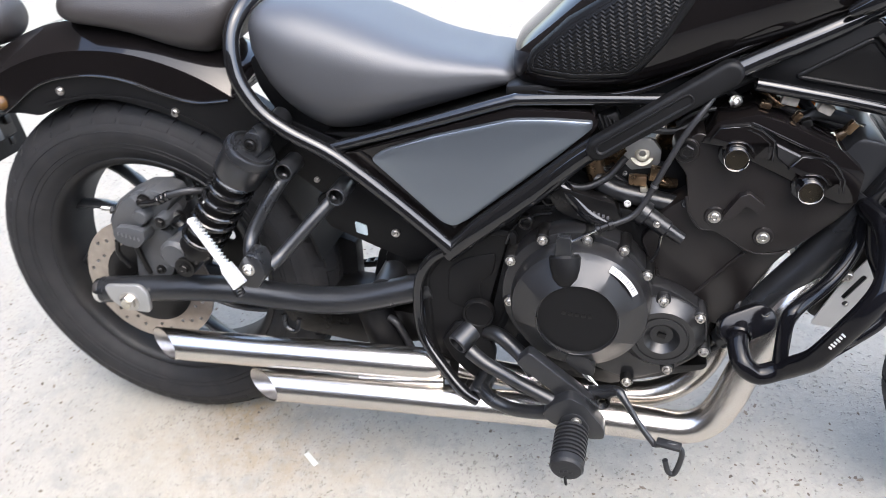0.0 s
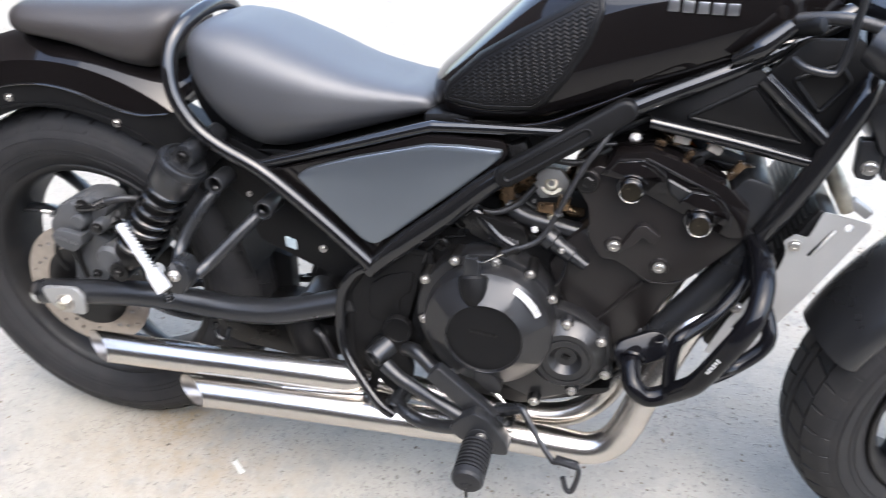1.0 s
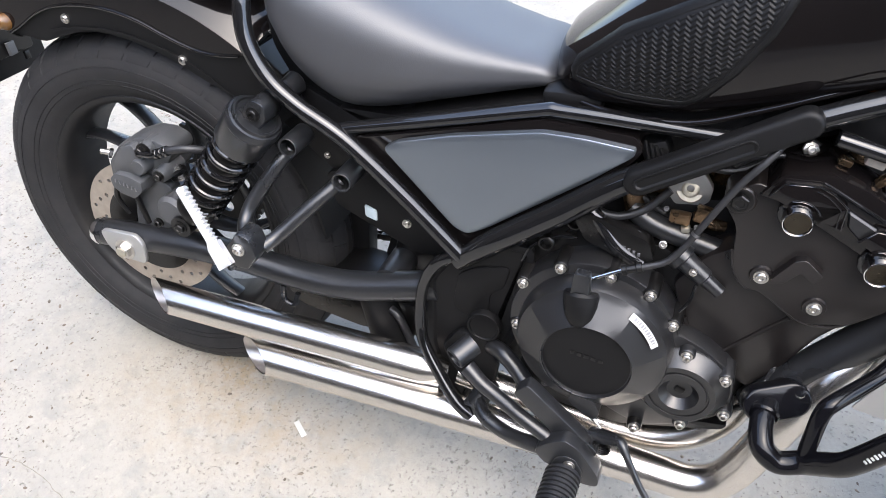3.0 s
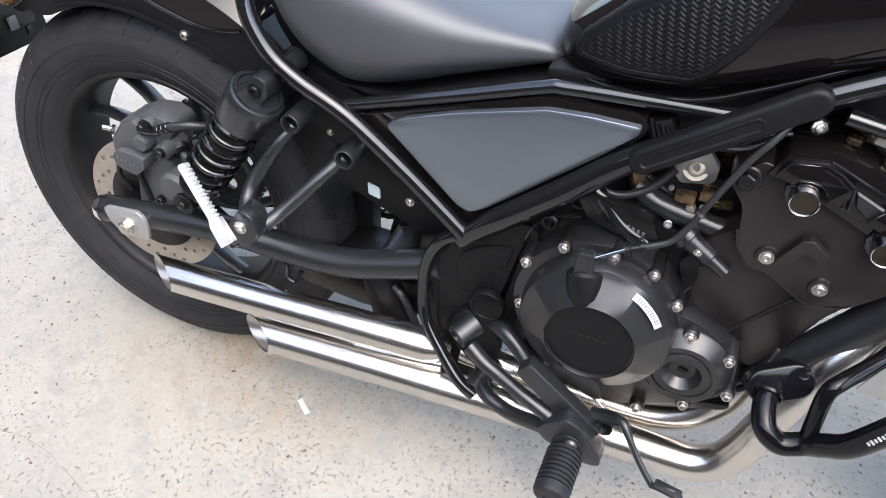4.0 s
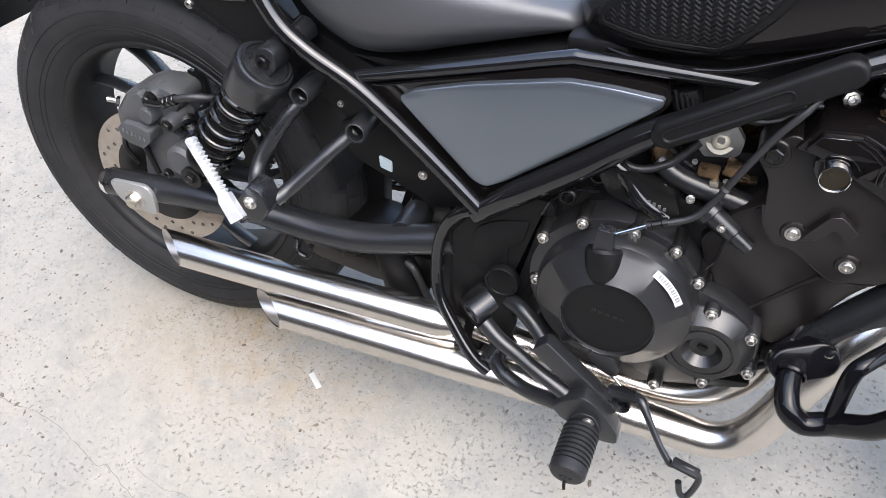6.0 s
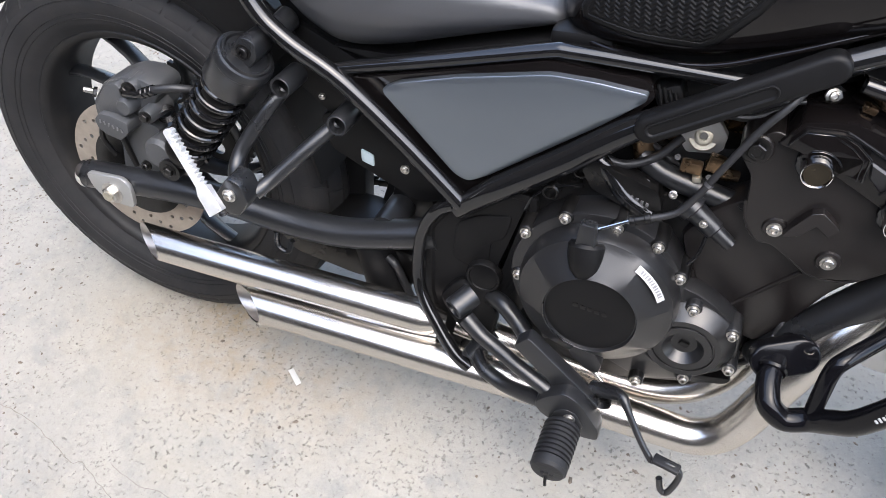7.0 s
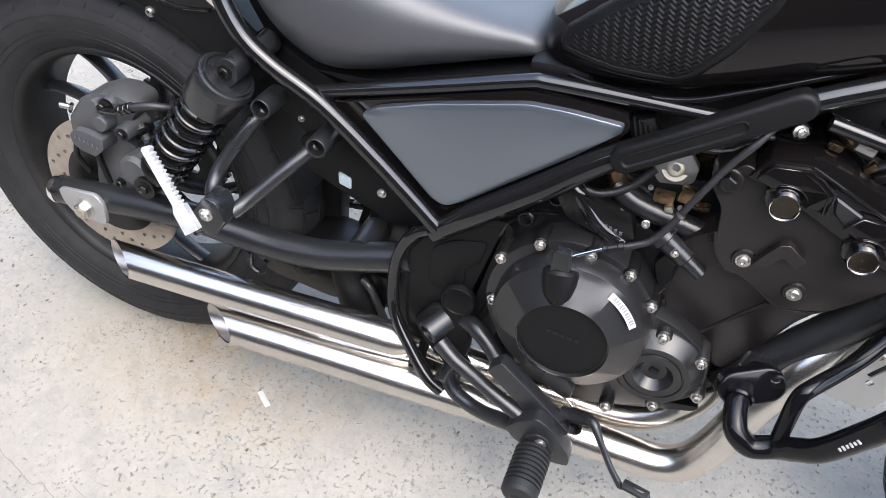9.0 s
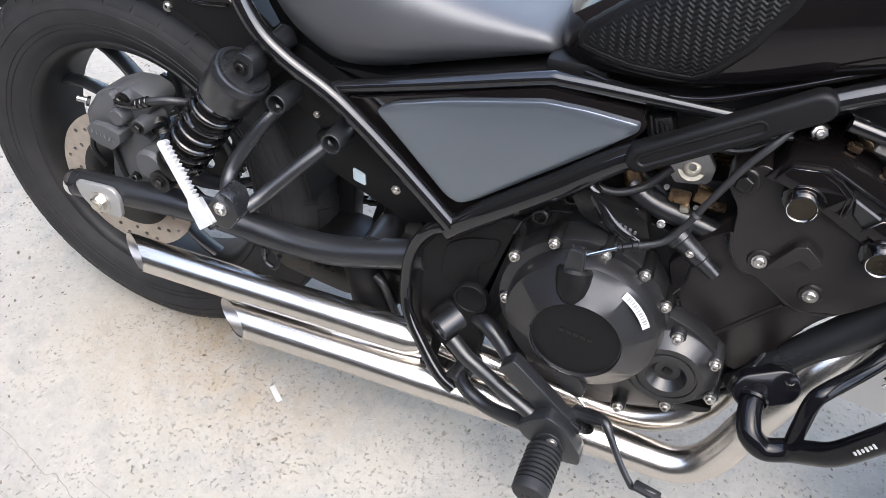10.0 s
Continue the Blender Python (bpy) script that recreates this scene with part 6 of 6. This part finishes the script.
prism(bm, slab, -0.010, 0.014, 0.0035, segs=3, matrix=CL)
part("guard_clamp", bm, BARM, bar, "rounded black clamp plate of the engine guard")
bm = bmesh.new()
lathe(bm, [(-0.060, 0.015), (0.0, 0.015), (0.002, 0.013), (0.002, 0)], (0.975, -0.188, 0.404), (-0.15, -0.92, 0.35), 24)
part("clamp_stem", bm, BARM, bar)
bm = bmesh.new()
lathe(bm, [(-0.003, 0.0155), (0.0, 0.0170), (0.003, 0.0155)], (0.9580, -0.2150, 0.4065), (-0.12, -0.95, -0.28), 24)
part("weld_ring", bm, BARM, bar)
bm = bmesh.new()
lathe(bm, [(-0.004, 0.0150), (0.0, 0.0168), (0.004, 0.0150)], (1.0968, -0.1300, 0.5600), (0.02, 0.97, -0.22), 24)
part("weld_ring", bm, BARM, bar)
bm = bmesh.new()
for k in range(5):
    lathe(bm, [(0.003 * k, 0.0058), (0.003 * k + 0.0015, 0.0070), (0.003 * k + 0.003, 0.0058)], (0.988, -0.184, 0.420), (0.10, -0.60, 0.79), 14)
part("clamp_thread", bm, BOLTM, bar, "bright thread of the clamp bolt")
ALONG = Vector((0.016, -0.007, 0.037)).normalized()
OUT = Vector((-0.18, -0.82, 0.53))
OUT = (OUT - ALONG * OUT.dot(ALONG)).normalized()
for i in range(6):
    bm = bmesh.new()
    block(bm, (0, 0, 0), (0.0052 if i % 2 else 0.0040, 0.0010, 0.0026), 0.0003)
    turn = Matrix((OUT.cross(ALONG), OUT, ALONG)).transposed().to_4x4()
    turn.translation = Vector((1.0505, -0.2868, 0.4580)) + ALONG * 0.0048 * i + OUT * 0.0135
    bmesh.ops.transform(bm, matrix=turn, verts=bm.verts)
    part("maker_mark", bm, WHITE, bar, "small white maker's mark as plain strokes")

# ---- radiator and its shield ----
bm = bmesh.new()
block(bm, (1.125, 0.0, 0.500), (0.035, 0.27, 0.25), 0.006, (0, 27, 0))
rad = part("radiator", bm, DARK, bike, "black radiator with fine fins")
bm = bmesh.new()
for i in range(26):
    block(bm, (1.125 - 0.018 * math.cos(radians(27)) + (i - 12.5) * 0.0088 * math.sin(radians(27)), 0, 0.500 + 0.018 * math.sin(radians(27)) + (i - 12.5) * 0.0088 * math.cos(radians(27))), (0.003, 0.25, 0.002), 0, (0, 27, 0))
tagged(part("radiator_core", bm, DARK, rad), kind="stuff")
slot = [(1.158, 0.560), (1.163, 0.556), (1.188, 0.596), (1.183, 0.600)]
slot2 = [(1.085, 0.438), (1.091, 0.434), (1.112, 0.470), (1.106, 0.474)]
bm = bmesh.new()
plate_with_holes(bm, rounded([(1.130, 0.536), (1.134, 0.560), (1.128, 0.576), (1.140, 0.588), (1.156, 0.584), (1.168, 0.622), (1.222, 0.612), (1.226, 0.606), (1.175, 0.508), (1.105, 0.386), (1.056, 0.392), (1.080, 0.452)], 0.004),
                 [rounded(slot, 0.003), rounded(slot2, 0.003), circle(1.200, 0.603, 0.0055, 12), circle(1.093, 0.428, 0.0045, 10), circle(1.118, 0.428, 0.006, 10)], -0.1525, -0.150)
shield = part("radiator_shield", bm, PLATEST, rad, "bare zinc side plate with slots")
bolt(shield, (1.142, -0.1530, 0.572), 0.006, 0.004)
bolt(shield, (1.088, -0.1530, 0.470), 0.006, 0.004)
bm = bmesh.new()
tube(bm, [(1.102, -0.115, 0.570), (1.062, -0.118, 0.490), (1.020, -0.122, 0.430), (0.985, -0.126, 0.385), (0.950, -0.120, 0.330)], [0.022, 0.024, 0.024, 0.022, 0.016], 20)
part("front_rail", bm, SATIN, frame_part, "thick black rail in front of the engine")
bm = bmesh.new()
prism(bm, rounded([(1.040, 0.600), (1.075, 0.650), (1.110, 0.640), (1.120, 0.600), (1.100, 0.545), (1.060, 0.520), (1.035, 0.545)], 0.01), -0.125, 0.1, 0.006)
part("engine_mount", bm, SATIN, frame_part)
bolt(frame_part, (1.058, -0.1262, 0.505), 0.0055, 0.005, mat=BOLTM)
bm = bmesh.new()
tube(bm, [(0.968, -0.118, 0.410), (0.966, -0.128, 0.395), (0.960, -0.133, 0.370), (0.952, -0.128, 0.330), (0.930, -0.118, 0.300)], 0.0042, 10)
part("drain_hose", bm, WIRE, engine)
bm = bmesh.new()
for i in range(5):
    block(bm, (0.945 + 0.0045 * i, -0.140, 0.352 + 0.008 * i), (0.003, 0.002, 0.012), 0.0005, (0, -30, 0))
part("hose_mark", bm, STAMP, engine)

# ---- front end, steered to its left ----
front = wheel("front_wheel", "black cast alloy front wheel, steered away", FRONT, STEER, radians(15))
tyre(front, FRONT, 0.3165, 0.130, 0.217, STEER, 44)
disc(front, FRONT, -0.072, 0.148, 0.095, STEER, 45)


def steered(bm):
    bmesh.ops.transform(bm, matrix=STEER, verts=bm.verts)
    return bm


bm = bmesh.new()
rings = []
for i in range(49):
    a = radians(62 + 99 * i / 48)
    hw = 0.068 - 0.006 * abs(i / 24 - 1) ** 3
    prof = []
    for k in range(17):
        q = math.pi * k / 16
        prof.append((-hw * math.cos(q) * (1 if abs(math.cos(q)) < 0.99 else 1), 0.306 + 0.034 * math.sin(q) ** 0.6))
    prof += [(y * 0.96, r - 0.004) for y, r in prof[::-1]]
    rings.append([(FRONT[0] + r * math.cos(a), y, FRONT[2] + r * math.sin(a)) for y, r in prof])
loft(bm, rings)
part("front_fender", steered(bm), SATIN, bike, "satin black front fender", 50)
for s in (-1, 1):
    base = STEER @ (Vector(FRONT) + Vector((0, s * 0.098, 0)))
    top = Vector((1.225 - 0.03 * s, s * 0.100, 0.900))
    rise = (top - base).normalized()
    bm = bmesh.new()
    lathe(bm, [(-0.03, 0), (-0.03, 0.020), (-0.02, 0.026), (0.05, 0.027), (0.26, 0.027), (0.27, 0.029), (0.285, 0.029), (0.287, 0.021)], base, rise, 28)
    lower_leg = part("fork_leg", bm, SATIN, bike, "black telescopic fork leg")
    bm = bmesh.new()
    lathe(bm, [(0.28, 0.0205), (0.66, 0.0205), (0.66, 0)], base, rise, 28)
    part("fork_tube", bm, CHROME, lower_leg, "bright fork tube")
    bm = bmesh.new()
    lathe(bm, [(0.36, 0.028), (0.36, 0.030), (0.62, 0.030), (0.62, 0.028)], base, rise, 28)
    part("fork_cover", bm, SATIN, lower_leg)
for z, x in ((0.735, 1.262), (0.870, 1.200)):
    bm = bmesh.new()
    block(bm, (x, 0, z), (0.08, 0.25, 0.032), 0.012, (0, -28, 12))
    part("fork_yoke", bm, SATIN, bike, "black fork yoke")
bm = bmesh.new()
prism(bm, rounded([(1.395, 0.355), (1.425, 0.405), (1.465, 0.400), (1.460, 0.345), (1.420, 0.315)], 0.012), -0.118, -0.062, 0.008, segs=3)
part("front_caliper", steered(bm), CALIPER, bike, "dark front brake caliper")
bm = bmesh.new()
tube(bm, [(1.40, -0.115, 0.410), (1.375, -0.122, 0.450), (1.352, -0.124, 0.52), (1.33, -0.118, 0.60), (1.27, -0.11, 0.72)], 0.005, 12)
part("front_hose", steered(bm), WIRE, bike)
bm = bmesh.new()
lathe(bm, [(0, 0), (0, 0.019), (0.006, 0.020), (0.010, 0.015), (0.011, 0)], Vector(FRONT) + Vector((-0.055, -0.128, 0.155)), (-0.2, -1, 0), 28)
part("fork_reflector", steered(bm), AMBER, bike, "round orange reflector on the fork")
# horn brackets, indicator, lever and cable ends round the head
for x, z in ((1.217, 0.668), (1.247, 0.668)):
    bm = bmesh.new()
    prism(bm, rounded([(x - 0.016, z + 0.034), (x + 0.0135, z + 0.034), (x + 0.0135, z - 0.008), (x + 0.008, z - 0.018), (x - 0.013, z - 0.016)], 0.006), -0.105, -0.085, 0.003)
    o = part("horn_bracket", bm, SATIN, bike, "small black bracket with one screw")
    bolt(o, (x + 0.002, -0.105, z - 0.001), 0.0075, 0.004)
bm = bmesh.new()
block(bm, (1.255, -0.05, 0.735), (0.10, 0.13, 0.075), 0.012, (0, -28, 0))
part("headlight_stay", bm, SATIN, bike)
bm = bmesh.new()
lathe(bm, [(0, 0), (0, 0.022), (0.02, 0.028), (0.05, 0.030), (0.06, 0.026), (0.06, 0)], (1.172, -0.165, 0.834), (0.86, -0.40, -0.35), 28)
ind = part("front_indicator", bm, SATIN, bike, "round black indicator with orange lens")
bm = bmesh.new()
lathe(bm, [(0.058, 0.0285), (0.064, 0.0285), (0.074, 0.022), (0.078, 0.010), (0.079, 0)], (1.172, -0.165, 0.834), (0.86, -0.40, -0.35), 28)
part("indicator_lens", bm, AMBER, ind, "orange indicator lens")
bm = bmesh.new()
tube(bm, [(1.098, -0.140, 0.806), (1.110, -0.155, 0.800), (1.134, -0.160, 0.796), (1.145, -0.160, 0.802), (1.152, -0.160, 0.842), (1.157, -0.16, 0.955)], 0.0046, 12)
part("throttle_cable", bm, SATIN, bike, "bent black cable guide")
bm = bmesh.new()
lathe(bm, [(-0.02, 0), (-0.02, 0.007), (0.0, 0.010), (0.010, 0.0105), (0.016, 0.008), (0.018, 0)], (1.112, -0.134, 0.842), (0.6, -0.6, 0.3), 22)
part("rubber_knob", bm, PLASTIC, bike)
bm = bmesh.new()
tube(bm, [(1.033, -0.132, 0.798), (1.060, -0.134, 0.815), (1.092, -0.128, 0.842)], [0.007, 0.013, 0.010], 16)
part("tank_bracket", bm, FRAME, bike, "glossy black cover at the steering head")
bm = bmesh.new()
tube(bm, [(1.10, -0.10, 0.845), (1.15, -0.12, 0.85), (1.20, -0.12, 0.84)], 0.008, 12)
part("head_cable", bm, WIRE, bike)

# ---- on the ground ----
bm = bmesh.new()
block(bm, (0, 0, 0.0006), (0.036, 0.010, 0.0008), 0.0002)
chip = tagged(finish("paper_scrap", bm, PAPER), "small white paper scrap lying on the concrete", "paper")
chip.matrix_basis = pose(0.267, -0.128, 0.0, 0, 0, -38)

# loose grit, in patches
rng = random.Random(7)
verts, faces = [], []
for i in range(13000):
    x, y = rng.uniform(-0.9, 2.2), rng.uniform(-1.15, 0.9)
    if noise.noise((x * 3.1, y * 3.1, 0.3)) + 0.5 * noise.noise((x * 11, y * 11, 4.0)) < rng.uniform(-0.35, 0.55):
        continue
    s = 0.0010 + 0.0026 * rng.random() ** 3
    a = rng.uniform(0, 6.28)
    ln = rng.uniform(1.0, 2.2)
    n0 = len(verts)
    for k in range(5):
        q = a + k * 1.2566
        r = s * rng.uniform(0.7, 1.2)
        verts.append((x + r * ln * math.cos(q - a) * math.cos(a) - r * math.sin(q - a) * math.sin(a), y + r * ln * math.cos(q - a) * math.sin(a) + r * math.sin(q - a) * math.cos(a), 0.0002))
    verts.append((x, y, 0.0004 + s * 0.55))
    for k in range(5):
        faces.append((n0 + k, n0 + (k + 1) % 5, n0 + 5))
me = bpy.data.meshes.new("grit")
me.from_pydata(verts, [], faces)
me.materials.append(GRIT)
tagged(new("grit", me), "scattered dark grit and crumbs on the concrete", "grit", kind="stuff")
# hairline crack
def crack(name, way, width):
    """A thin wandering strip along way."""
    bm = bmesh.new()
    fine = spline([(x, y, 0) for x, y in way], 14)
    left, right = [], []
    for i, p in enumerate(fine):
        d = (fine[min(i + 1, len(fine) - 1)] - fine[max(i - 1, 0)]).normalized()
        p = p + Vector((-d.y, d.x, 0)) * 0.0035 * noise.noise((p.x * 60, p.y * 60, 2.0))
        w = width * (0.5 + 0.9 * abs(noise.noise((i * 0.31, 5, 2))))
        left.append(bm.verts.new((p.x - w * d.y, p.y + w * d.x, 0.0004)))
        right.append(bm.verts.new((p.x + w * d.y, p.y - w * d.x, 0.0004)))
    for i in range(len(fine) - 1):
        bm.faces.new((left[i], right[i], right[i + 1], left[i + 1]))
    tagged(finish(name, bm, CRACKM), "thin wandering crack in the concrete", "crack", kind="structure")


crack("crack", [(-0.60, -0.40), (-0.42, -0.365), (-0.265, -0.358), (-0.148, -0.359), (-0.093, -0.372), (-0.040, -0.389), (-0.003, -0.401), (0.015, -0.396), (0.052, -0.412), (0.085, -0.424), (0.20, -0.47), (0.30, -0.55)], 0.0011)
crack("crack", [(0.060, -0.380), (0.081, -0.388), (0.125, -0.396), (0.171, -0.393), (0.26, -0.41)], 0.0008)
